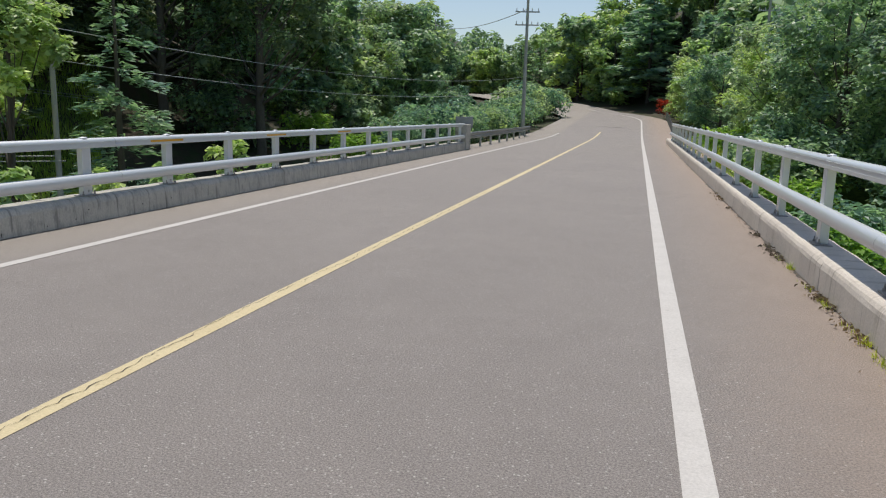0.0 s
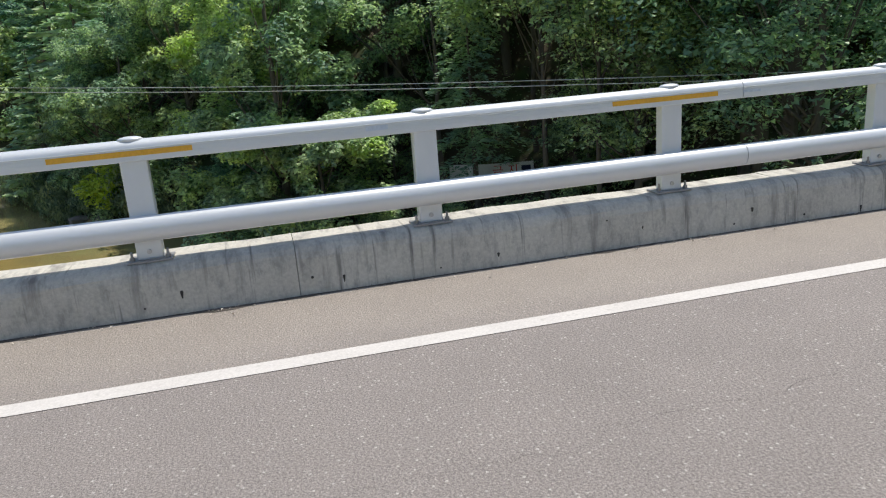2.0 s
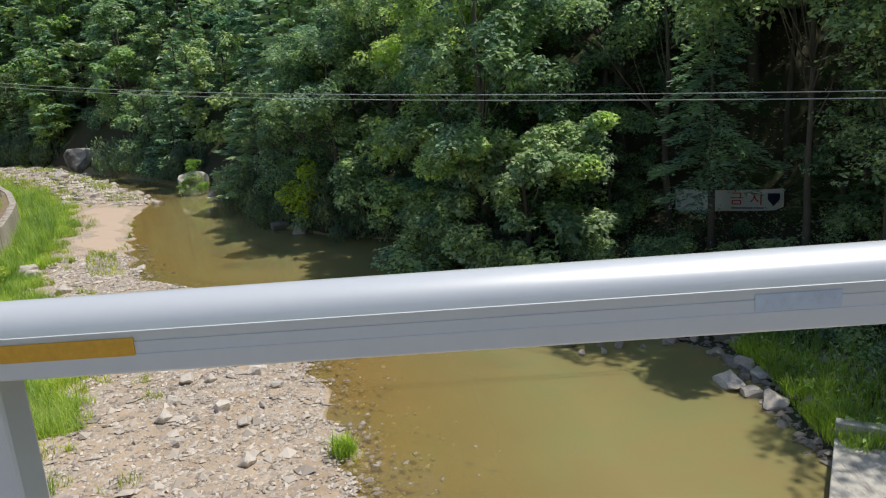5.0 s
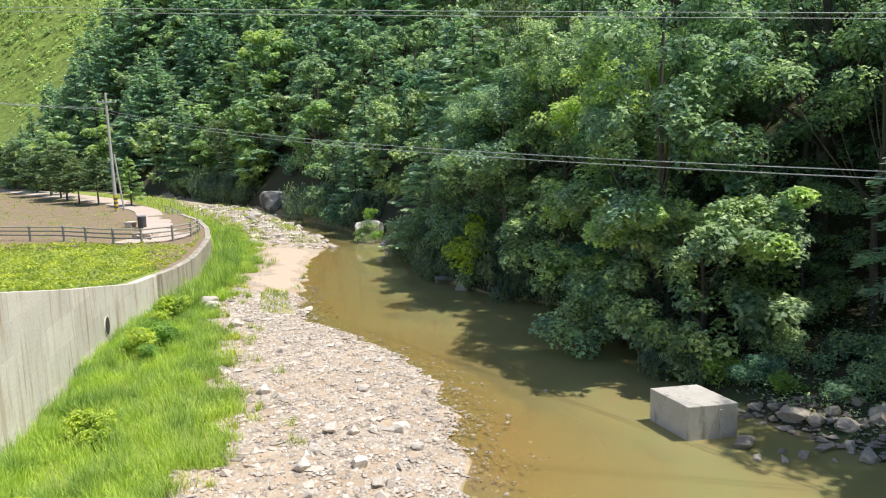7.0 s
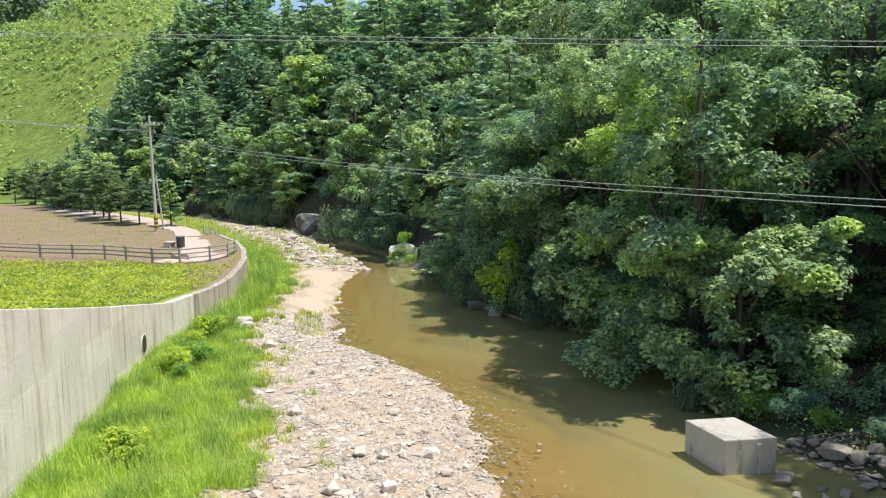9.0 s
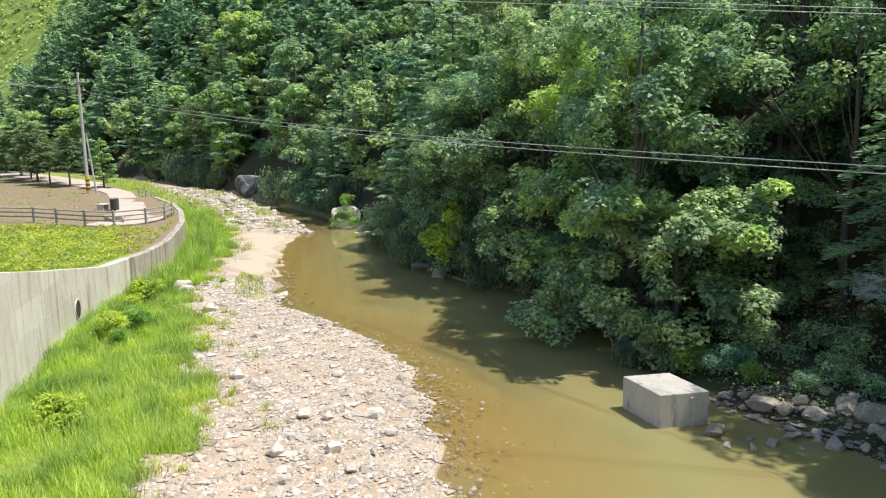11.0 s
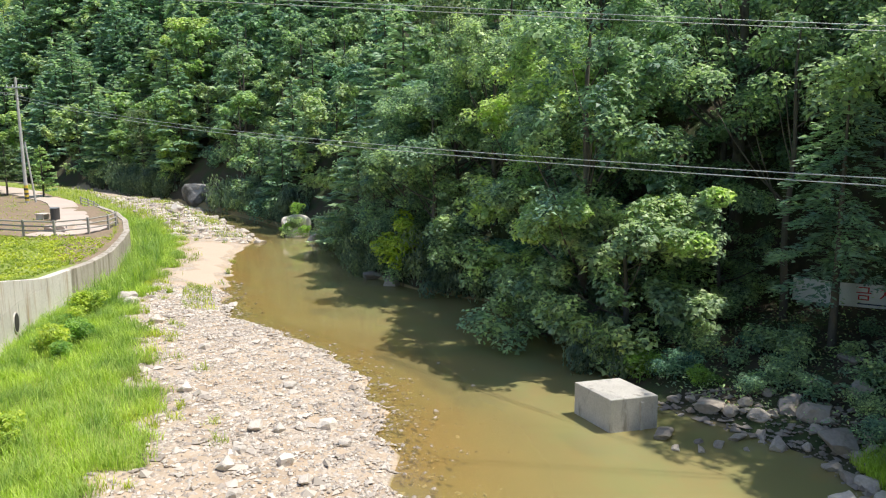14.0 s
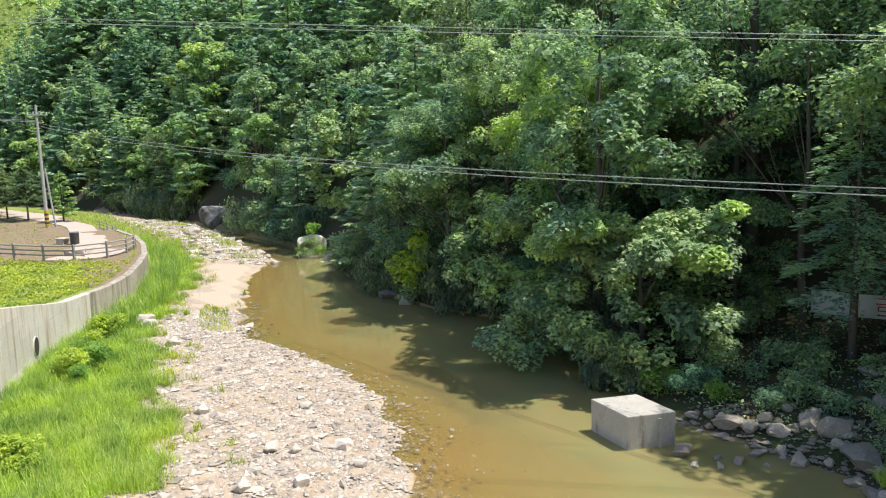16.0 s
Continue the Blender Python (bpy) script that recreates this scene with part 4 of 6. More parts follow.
def cable(label, a, b, sag, r=0.014, n=28):
    a, b = np.array(a, float), np.array(b, float)
    s = np.linspace(0, 1, n)[:, None]
    p = a * (1 - s) + b * s
    p[:, 2] -= (4 * sag * s * (1 - s))[:, 0]
    v, f = tube(p, np.full(n, r), 6)
    return tagged(new("overhead_cable", mesh_np("overhead_cable", v, f, CABLE, True)), label, "cable", "overhead cables")


for dx, dz in ((0, -0.06), (0.25, -0.28)):
    cable("pale grey power cable slung across the river", (-68.1 + dx, -50.5, 5.06 + dz), (-16 + dx, 15.9, 0.2 + dz * 0.6), 1.05, 0.013)
for dx, dz in ((0, 0), (0.2, -0.14), (-2.5, 1.95)):
    cable("pale grey power cable high over the river", (-25 + dx, -70, 10.2 + dz), (-25 + dx, 45, 0.9 + dz), 0.6, 0.0085)
utility_pole("pale concrete utility pole further along the path", -73.9, -101.0, 12.0, radians(-25))
for dx, dz in ((-0.6, 0.0), (0.0, 0.12), (0.6, 0.0)):
    cable("pale grey power cable along the path", (-68.1 + dx, -50.5, 5.06 + dz), (-73.9 + dx, -101.0, 11.1 + dz), 0.6, 0.02)
cable("grey power cable between two roadside poles", (-8.9, 58.4, 9.8), (-32.6, 118, 15.4), 1.0, 0.03)
for dz in (0.0, -1.6):
    cable("grey power cable from a pole to the roadside", (-16, 15.9, 3.75 + dz * 0.55), (-8.9, 58.4, 4.6 + dz * 0.6), 0.8, 0.012)

# litter bin and a small bench where the path bends
bx, by = -55.4, -38.2
bn = tagged(new("litter_bin"), "dark slatted round litter bin beside the path", "litter bin")
bz = bank_z(bx, by)
part("body", rod(bmesh.new(), (bx, by, bz), (bx, by, bz + 0.86), 0.30, 0.32, 18), DARK, bn)
part("rim", rod(bmesh.new(), (bx, by, bz + 0.86), (bx, by, bz + 0.92), 0.34, 0.33, 18), STEEL, bn)
bc = tagged(new("bench"), "low pale stone bench beside the litter bin", "bench")
part("seat", boxed(bx - 0.55, bx + 0.25, by - 1.5, by - 0.75, bz + 0.40, bz + 0.46, 0.01), ROCK_P, bc)
for o in (-0.5, 0.1):
    part("leg", boxed(bx + o, bx + o + 0.1, by - 1.4, by - 0.85, bz - 0.05, bz + 0.40, 0.008), ROCK_P, bc)

# house glimpsed between the trees
hs = tagged(new("house"), "small reddish house with a tiled roof behind trees", "house")
hx0, hy0 = -34.5, 112.0
hz0 = hz(hx0, hy0)
part("wall", boxed(hx0 - 4, hx0 + 4, hy0, hy0 + 7, hz0 - 0.5, hz0 + 5.2, 0.03), BRICK, hs)
rb = bmesh.new()
rv = [rb.verts.new(q) for q in ((hx0 - 4.5, hy0 - 0.5, hz0 + 5.2), (hx0 + 4.5, hy0 - 0.5, hz0 + 5.2), (hx0 + 4.5, hy0 + 7.5, hz0 + 5.2), (hx0 - 4.5, hy0 + 7.5, hz0 + 5.2), (hx0 - 4.5, hy0 + 3.5, hz0 + 7.6), (hx0 + 4.5, hy0 + 3.5, hz0 + 7.6))]
for q in ((0, 1, 5, 4), (2, 3, 4, 5), (0, 4, 3), (1, 2, 5), (3, 2, 1, 0)):
    rb.faces.new([rv[k] for k in q])
part("roof", rb, TILE, hs)
for o in (-2.2, 1.2):
    part("window", boxed(hx0 + o, hx0 + o + 1.2, hy0 - 0.06, hy0 + 0.02, hz0 + 2.6, hz0 + 3.9, 0.01), DARK, hs)

# ---- things in and beside the river ----
cbm = bmesh.new()
cA, cB, cC = Vector((-27.36, -1.55, 0)), Vector((-26.06, -0.64, 0)), Vector((-26.6, 0.61, 0))
cD = cA + cC - cB
q0 = [cbm.verts.new(p + Vector((0, 0, -7.3))) for p in (cA, cB, cC, cD)]
q1 = [cbm.verts.new(p + Vector((0, 0, -5.4))) for p in (cA, cB, cC, cD)]
cbm.faces.new(q0[::-1])
cbm.faces.new(q1)
for k in range(4):
    cbm.faces.new((q0[k], q0[(k + 1) % 4], q1[(k + 1) % 4], q1[k]))
bmesh.ops.recalc_face_normals(cbm, faces=cbm.faces)
bmesh.ops.bevel(cbm, geom=[e for e in cbm.edges], offset=0.025, segments=2, affect="EDGES", profile=0.5)
blk = tagged(new("concrete_block", bm_mesh("concrete_block", cbm, BLOCK)), "weathered grey concrete block standing in the river", "concrete block")
ang = math.atan2((cC - cB).y, (cC - cB).x)
mid = cB + (cC - cB) * 0.66
under("rib", bm_mesh("rib", boxed(-0.05, 0.05, -0.03, 0.03, -1.2, -0.03, 0.01), BLOCK), blk, (mid.x + 0.015, mid.y - 0.0, -5.5), rot=(0, 0, ang))

slab = tagged(new("concrete_apron"), "sunlit concrete apron with a raised edge beside the water", "concrete apron")
mS = Matrix.Translation((-18.2, 4.6, -6.0)) @ Matrix.Rotation(radians(-28), 4, "Z")
part("slab", add_box(bmesh.new(), -1.4, 1.8, -0.4, 3.0, -0.7, 0.0, 0.02, mS), KERB, slab)
part("edge", add_box(bmesh.new(), -1.65, -1.4, -0.4, 3.0, -0.7, 0.28, 0.02, mS), KERB, slab)


def rock_mesh(name, seed, material, flat=0.6, sub=3, lo=0.24, hi=0.40):
    rng = random.Random(seed)
    bm = bmesh.new()
    bmesh.ops.create_icosphere(bm, subdivisions=sub, radius=0.5)
    cuts = [(Vector((rng.uniform(-1, 1), rng.uniform(-1, 1), rng.uniform(-0.6, 1))).normalized(), rng.uniform(lo, hi)) for _ in range(6)]
    for axis_ in ((1, 0, 0), (-1, 0, 0), (0, 1, 0), (0, -1, 0), (0, 0, 1)):
        cuts.append(((Vector(axis_) + Vector((rng.uniform(-0.3, 0.3), rng.uniform(-0.3, 0.3), rng.uniform(-0.3, 0.3)))).normalized(), rng.uniform(lo, hi)))
    for v in bm.verts:
        for n, d in cuts:
            k = v.co.dot(n) - d
            if k > 0:
                v.co -= n * k
        v.co += v.co.normalized() * (0.06 * noise.noise(v.co * 2.6 + Vector((seed, 0, 0))) + 0.025 * noise.noise(v.co * 9 + Vector((0, seed, 0))))
        v.co.z *= flat
    return bm_mesh(name, bm, material, False)


rocks = [rock_mesh("river_rock", 20 + k, ROCK, 0.55 + 0.08 * k) for k in range(5)]
rocks_p = [rock_mesh("river_rock", 60 + k, ROCK_P, 0.55 + 0.08 * k) for k in range(5)]
rocks_d = [rock_mesh("river_rock", 40 + k, ROCK_D, 0.8 + 0.1 * k, 3, 0.27, 0.42) for k in range(3)]


def rock(x, y, size, label, k, z=None, dark=False, group="", yaw=0.0, sx=1.0, sz=1.0):
    ob = new("river_rock" if size < 2.0 else "boulder", (rocks_d if dark else rocks_p if label.startswith("pale") else rocks)[k % (3 if dark else 5)])
    ob.location = (x, y, (hz(x, y) if z is None else z) + size * 0.12)
    ob.scale, ob.rotation_euler = (size * sx, size, size * sz), (0.1 * math.sin(k * 3.1), 0.12 * math.cos(k * 1.7), yaw)
    return tagged(ob, label, "rock", group)


rock(-81.3, -40.6, 3.8, "large grey rounded boulder at the head of the pool", 0, -5.4, True, yaw=0.4)
rock(-79.2, -37.4, 2.4, "dark boulder leaning beside a larger one", 1, -5.8, True, yaw=1.1)
rock(-87, -39.5, 3.2, "large dark boulder against the wooded bank", 1, -5.7, True, yaw=1.4)
rock(-61.0, -22.2, 2.6, "pale boulder overgrown with plants in the water", 2, -6.1, False, yaw=0.7, sz=1.5)
rock(-59.0, -19.6, 2.4, "dark boulder at the foot of the wooded bank", 2, -6.5, True, yaw=2.0)
rock(-45.4, -12.2, 1.3, "flat grey rock at the water's edge", 0, -6.3, False, yaw=0.3)
rock(-43.8, -10.6, 1.2, "grey rock at the water's edge under leaves", 3, -6.3, False, yaw=1.3)
for k, (x, y, w) in enumerate(((-26.0, 0.7, 0.93), (-25.3, 0.9, 0.45), (-25.8, 1.5, 0.39), (-25.3, 1.5, 0.45), (-25.7, 2.0, 0.54), (-26.1, 2.5, 0.66), (-25.5, 2.6, 0.31),
                               (-26.4, 3.2, 0.73), (-25.7, 3.4, 0.91), (-25.7, 4.2, 0.47))):
    rock(x, y, w, "flat grey slab of rock lying in the shaded shallows", k, WL - 0.03, False, "slabs in the shallows", 1.2 + 0.5 * math.sin(k * 2.3), 0.6, 0.55)
for k, (x, y, w) in enumerate(((-27.5, 2.1, 1.03), (-27.2, 2.6, 0.7), (-26.9, 3.2, 0.74), (-27.1, 4.0, 1.09), (-26.7, 4.5, 1.08), (-25.4, 4.7, 1.22), (-24.7, 4.3, 0.68), (-24.8, 4.9, 0.61), (-24.1, 4.5, 0.74),
                               (-23.7, 4.7, 0.73), (-29.4, 6.2, 0.94), (-28.3, 4.8, 0.8), (-27.6, 5.9, 0.9), (-26.0, 6.0, 0.9))):
    rock(x, y, w * 0.82, "dark grey boulder half sunk in the shaded shore", k, max(WL - 0.05, hz(x, y) - 0.05), False, "shore boulders", 0.9 + k * 1.7, 1.2, 1.0)
for k, (x, y, w) in enumerate(((-22.8, 4.0, 0.85), (-22.2, 4.3, 0.7), (-21.6, 4.6, 0.8), (-23.1, 4.9, 0.7))):
    rock(x, y, w, "pale sunlit rock at the grassy water's edge", k, WL - 0.02, False, "sunlit shore rocks", k * 1.3, 1.2, 0.8)
rg = random.Random(5)
for k in range(64):
    s = rg.random()
    x = -28.2 + 8.4 * s + rg.uniform(-0.2, 0.2)
    y = float(np.interp(x, SX, SR)) + rg.uniform(-0.1, 2.6)
    rock(x, y, rg.uniform(0.16, 0.42), "angular grey rock piled along the shaded shore", k, max(WL - 0.05, hz(x, y)), False, "shore rocks", rg.uniform(0, 6), rg.uniform(0.9, 1.4))
for k in range(150):
    x = -57 - 26 * rg.random()
    y0, y1 = float(np.interp(x, BX, BY)), float(np.interp(x, GX, GY))
    y = y0 + (y1 - y0 + 1.5) * rg.random() ** 0.8
    size = 0.22 + 0.85 * rg.random() ** 2.5
    rock(x, y, size, ("pale dry rock on the upstream gravel", "grey flat rock on the upstream gravel")[k % 3 == 0], k, None, False, "upstream rocks", rg.uniform(0, 6), rg.uniform(0.9, 1.5), rg.uniform(0.6, 1.0))
for x, y, size, sx in ((-72.5, -38.2, 1.9, 1.3), (-69.6, -33.2, 1.5, 1.1), (-62.6, -27.2, 1.2, 1.2), (-76.8, -38.6, 1.6, 1.4)):
    rock(x, y, size, "pale weathered boulder among the upstream stones", int(-x), hz(x, y) - 0.1, False, "upstream boulders", -x, sx, 0.8)
for x, y, s, k in ((-24.9, -7.9, 0.75, 1), (-24.3, -9.6, 0.6, 0), (-24.4, -9.0, 0.45, 2), (-27.6, -9.9, 0.5, 3), (-22.6, -8.1, 0.6, 4), (-22.9, -9.4, 0.5, 1), (-22.0, -9.3, 0.55, 2), (-21.8, -7.4, 0.45, 0),
                   (-30.8, -14.3, 0.6, 1), (-33.8, -17.9, 0.8, 2), (-37.2, -21.2, 1.1, 3), (-36.6, -20.7, 0.9, 1), (-26.5, -12.7, 0.55, 2), (-23.9, -7.1, 0.4, 3), (-20.9, -8.6, 0.5, 1), (-38.6, -16.9, 0.7, 0), (-20.0, -6.8, 0.5, 2)):
    rock(x, y, s, "pale weathered stone lying on the gravel bar", k, None, False, "gravel bar stones", k * 1.3)
for k in range(58):
    x = -18 - 23 * rg.random()
    y = float(np.interp(x, GX, GY)) + rg.uniform(0.1, 1.6) ** 1.5
    rock(x, y, rg.uniform(0.07, 0.22), "wet stone breaking the water beside the gravel", k, WL - 0.06, False, "stones in the shallows", rg.uniform(0, 6), 1.3)


def stone_carpet(name, label, x, y, size, z, rng, squash=(0.3, 0.6), stone=None):
    """Loose stones at many places, as one carpet."""
    iv = np.array([(1, 0.2, 0), (-0.3, 1, 0.1), (-1, -0.2, 0), (0.2, -1, -0.1), (0.1, 0.1, 1), (0, 0, -1)], float)
    fc = np.array([0, 1, 4, 1, 2, 4, 2, 3, 4, 3, 0, 4, 1, 0, 5, 2, 1, 5, 3, 2, 5, 0, 3, 5]).reshape(-1, 3)
    n = len(x)
    v = iv[None] * (1 + 0.2 * rng.normal(size=(n, 6, 1))) + 0.18 * rng.normal(size=(n, 6, 3))
    v = v * (size[:, None] * np.stack([rng.uniform(0.7, 1.4, n), rng.uniform(0.6, 1.1, n), rng.uniform(*squash, n)], 1))[:, None]
    a = rng.uniform(0, 6.28, n)
    c, sn = np.cos(a)[:, None], np.sin(a)[:, None]
    v = np.stack([v[..., 0] * c - v[..., 1] * sn, v[..., 0] * sn + v[..., 1] * c, v[..., 2]], -1)
    v += np.stack([x, y, z], 1)[:, None]
    f = (np.arange(n)[:, None, None] * 6 + fc[None]).reshape(-1, 3)
    return tagged(new(name, mesh_np(name, v.reshape(-1, 3), f, stone or PEBBLE_M)), label, "pebbles", kind="stuff")


def pebbles(name, label, n, x0, x1, smin, smax, seed, shallow=0.0):
    """Stones strewn over the gravel, thicker towards the water and in drifts."""
    rng = np.random.default_rng(seed)
    x = x0 + (x1 - x0) * rng.random(n)
    _, yg_, yb_, _ = regions(x, x)
    y = yb_ + 0.1 + (yg_ - yb_ + 0.2) * rng.random(n) + shallow * np.where(rng.random(n) < 0.25, rng.exponential(0.6, n), 0)
    s = smin + (smax - smin) * rng.random(n) ** 2.6
    across = np.clip((y - yb_) / np.maximum(yg_ - yb_, 0.5), 0, 1)
    keep = lumps(x, y, 0.8, 7) + 0.5 * lumps(x, y, 2.1, 3) + rng.normal(size=n) * 0.45 + 1.1 * across + (s > 0.4 * smax) > 0.12
    x, y, s = x[keep], y[keep], s[keep]
    return stone_carpet(name, label, x, y, s, height(x, y) + s * 0.12, rng)


rng = np.random.default_rng(15)
px_ = rng.uniform(-44, -17, 1500)
py_ = regions(px_, px_)[1] + rng.exponential(0.6, 1500) * np.clip(1 + 0.8 * lumps(px_, px_, 0.7, 4), 0.2, 2)
ps_ = 0.03 + 0.09 * rng.random(1500) ** 2.2
stone_carpet("wet_stones", "small tan stones breaking the shallow water by the gravel", px_, py_, ps_, WL - 0.016 + 0 * px_, rng, (0.2, 0.45), ROCK)
px_ = rng.uniform(-28.5, -19, 1500)
py_ = np.interp(px_, SX, SR) - 0.15 + 3.2 * rng.random(1500) ** 1.5
ps_ = 0.03 + 0.13 * rng.random(1500) ** 2.4
stone_carpet("shore_rubble", "grey stone rubble along the shaded shore", px_, py_, ps_, np.maximum(height(px_, py_), WL - 0.06) + ps_ * 0.2, rng, stone=ROCK)
pebbles("pebbles", "pale mixed pebbles and cobbles covering the gravel bar", 36000, -15, -41, 0.014, 0.085, 3, 1.6)
pebbles("cobbles", "larger grey and white cobbles lying on the gravel bar", 900, -16, -40, 0.05, 0.20, 13, 0.5)
pebbles("cobbles", "dry cobbles strewn over the upstream gravel", 2200, -56, -84, 0.06, 0.30, 4, 0.5)

# banner between two trunks: two legible marks and a plain badge
ban = tagged(new("banner"), "white cloth banner with red lettering strung between trees", "banner")
ban.matrix_basis = Matrix.Translation((-33.3, 7.6, -3.97)) @ Matrix.Rotation(radians(68), 4, "Z")


def cloth(w, h):
    bm = bmesh.new()
    bmesh.ops.create_grid(bm, x_segments=18, y_segments=5, size=0.5)
    for v in bm.verts:
        v.co = Vector((v.co.x * w, 0.02 * math.sin(v.co.x * 14) * (0.5 + v.co.y), v.co.y * h - 0.05 * (1 - (2 * v.co.x) ** 2)))
    bmesh.ops.solidify(bm, geom=bm.faces[:], thickness=0.004)
    return bm


part("cloth", cloth(3.7, 0.78), BANNER, ban)
for ch, x in (("지", 0.95), ("금", 0.28)):
    cu = bpy.data.curves.new("lettering", "FONT")
    cu.body, cu.size, cu.extrude, cu.align_x, cu.align_y = ch, 0.52, 0.004, "CENTER", "CENTER"
    cu.materials.append(RED)
    under("lettering", cu, ban, (x, -0.035, 0.0), rot=(radians(90), 0, 0))
part("small_print", boxed(0.1, 1.2, -0.032, -0.026, -0.34, -0.30), NAVY, ban)
sh = bmesh.new()
sv = [sh.verts.new((1.52 + a, -0.03, b)) for a, b in ((-0.2, 0.22), (0.2, 0.22), (0.2, 0.0), (0.0, -0.26), (-0.2, 0.0))]
sh.faces.new(sv)
bmesh.ops.solidify(sh, geom=sh.faces[:], thickness=0.006)
part("badge", sh, NAVY, ban, "plain dark shield badge")
for o in (-1.8, 1.8):
    part("tie", rod(bmesh.new(), (o, 0, 0.3), (o * 1.25, 0.05, 0.5), 0.008, seg=6), DARK, ban)

# ---- plants ----


def limbs(rng, top, base_r, tips, seg=6, lean=0.0):
    """A tapered trunk with a limb out to each tip."""
    zs = np.linspace(-0.4, top, 9)
    path = np.stack([lean * (zs / top) ** 2 + 0.06 * np.sin(zs * 1.3 + rng.random() * 6), 0.06 * np.cos(zs * 1.1 + rng.random() * 6), zs], 1)
    out = [tube(path, np.linspace(base_r, base_r * 0.22, 9), seg)]
    for c in tips:
        z0 = np.clip(c[2] * rng.uniform(0.45, 0.75), 0.3, top * 0.95)
        a = np.array([np.interp(z0, zs, path[:, 0]), np.interp(z0, zs, path[:, 1]), z0])
        s = np.linspace(0, 1, 4)[:, None]
        p = a * (1 - s) + c * s
        p[1:3, 2] -= 0.12 * np.linalg.norm(c - a) * np.array([0.6, 0.5])
        r0 = base_r * 0.4 * (1 - z0 / (top * 1.25))
        out.append(tube(p, np.linspace(max(r0, 0.02), 0.012, 4), 4))
    return join(out)


def plant(name, label, category, group, trunk, crown, leaf, extra=None):
    root = tagged(new(name), label, category, group)
    if trunk is not None:
        under("trunk" if name != "shrub" else "stems", mesh_np("trunk", *trunk, BARK, True), root)
    under("crown", mesh_np("crown", *crown, leaf), root)
    if extra is not None:
        under("light_sprays", mesh_np("light_sprays", *extra, LEAF_Y), root)
    return root


def broadleaf(seed, label, group, hgt, wid, n_leaf, size, leaf, low=0.12, clumps=34, clump=1.15, stem=1.0, core=85):
    rng = np.random.default_rng(seed)
    th = rng.uniform(0, 2 * np.pi, clumps)
    zf = rng.uniform(low, 1.0, clumps) ** 0.9
    rad = wid * np.sqrt(np.clip(1 - ((zf - 0.45) / 0.62) ** 2, 0.05, 1)) * rng.uniform(0.45, 1.0, clumps)
    c = np.stack([rad * np.cos(th), rad * np.sin(th), zf * hgt * 0.93], 1)
    r = rng.uniform(0.20, 0.37, clumps) * wid * clump
    crown = leafage(rng, c, r, n_leaf, size, core=core)
    return plant("tree", label, "tree", group, limbs(rng, hgt * 0.85, (0.05 + hgt * 0.014) * stem, c[:: 2 if n_leaf > 3000 else 5]), crown, leaf)


def conifer(seed, label, group, hgt, wid, n, size, leaf, low=0.12, droop=0.10, shape=0.85):
    """Whorls of level boughs, each a flat feathery spray of needles."""
    rng = np.random.default_rng(seed)
    nb_ = int(hgt * 6.5)
    bh = (np.arange(nb_) + rng.random(nb_)) / nb_
    baz = np.arange(nb_) * 2.4 + rng.normal(size=nb_) * 0.4
    reach = (wid * (1 - bh) ** shape + 0.15) * rng.uniform(0.6, 1.12, nb_)
    k = rng.choice(nb_, n, p=(reach ** 1.6) / (reach ** 1.6).sum())
    q = rng.uniform(0.12, 1, n) ** 0.8
    fan = rng.normal(size=n) * 0.26 * reach[k] * q * (1.15 - q * 0.6)
    az = baz[k]
    r = reach[k] * q
    z = hgt * (low + (1 - low) * bh[k]) - droop * r + 0.10 * reach[k] * q * q + rng.normal(size=n) * 0.07 + 0.12 * np.abs(fan) * -1
    p = np.stack([r * np.cos(az) - fan * np.sin(az), r * np.sin(az) + fan * np.cos(az), z], 1)
    out = np.stack([np.cos(az), np.sin(az), np.full(n, -0.10)], 1)
    side = np.stack([-np.sin(az), np.cos(az), np.zeros(n)], 1) * np.sign(fan)[:, None]
    al = out + side * rng.uniform(0.2, 1.1, n)[:, None] + rng.normal(size=(n, 3)) * 0.22
    crown = cards(p, UP + rng.normal(size=(n, 3)) * 0.4, size, size * 0.36, rng, al, 0.06)
    zs = np.linspace(-0.4, hgt * 0.97, 8)
    trunk = [tube(np.stack([0 * zs, 0 * zs, zs], 1), np.linspace(0.03 + hgt * 0.014, 0.02, 8), 7)]
    for i in range(0, nb_, 3) if hgt > 9 else ():
        s = np.linspace(0, 0.8, 3)
        zz_ = hgt * (low + (1 - low) * bh[i]) - droop * reach[i] * s
        trunk.append(tube(np.stack([np.cos(baz[i]) * reach[i] * s, np.sin(baz[i]) * reach[i] * s, zz_], 1), np.array([0.045, 0.03, 0.012]), 4))
    return plant("conifer", label, "tree", group, join(trunk), crown, leaf)


def pine(seed, label, group, hgt, wid, n, size):
    """Old pine with bare leaning stem and flat needle pads."""
    rng = np.random.default_rng(seed)
    k = 16
    th = rng.uniform(0, 6.28, k)
    zf = rng.uniform(0.55, 1.0, k)
    rad = wid * rng.uniform(0.2, 1.0, k) * (1.25 - zf * 0.7)
    c = np.stack([rad * np.cos(th) + 0.6, rad * np.sin(th), zf * hgt], 1)
    crown = foliage(rng, c, rng.uniform(0.28, 0.5, k) * wid, n, size, size * 0.3, 0.28, 0.5)
    return plant("pine", label, "tree", group, limbs(rng, hgt * 0.95, 0.16, c, 7, 0.6), crown, LEAF_P)


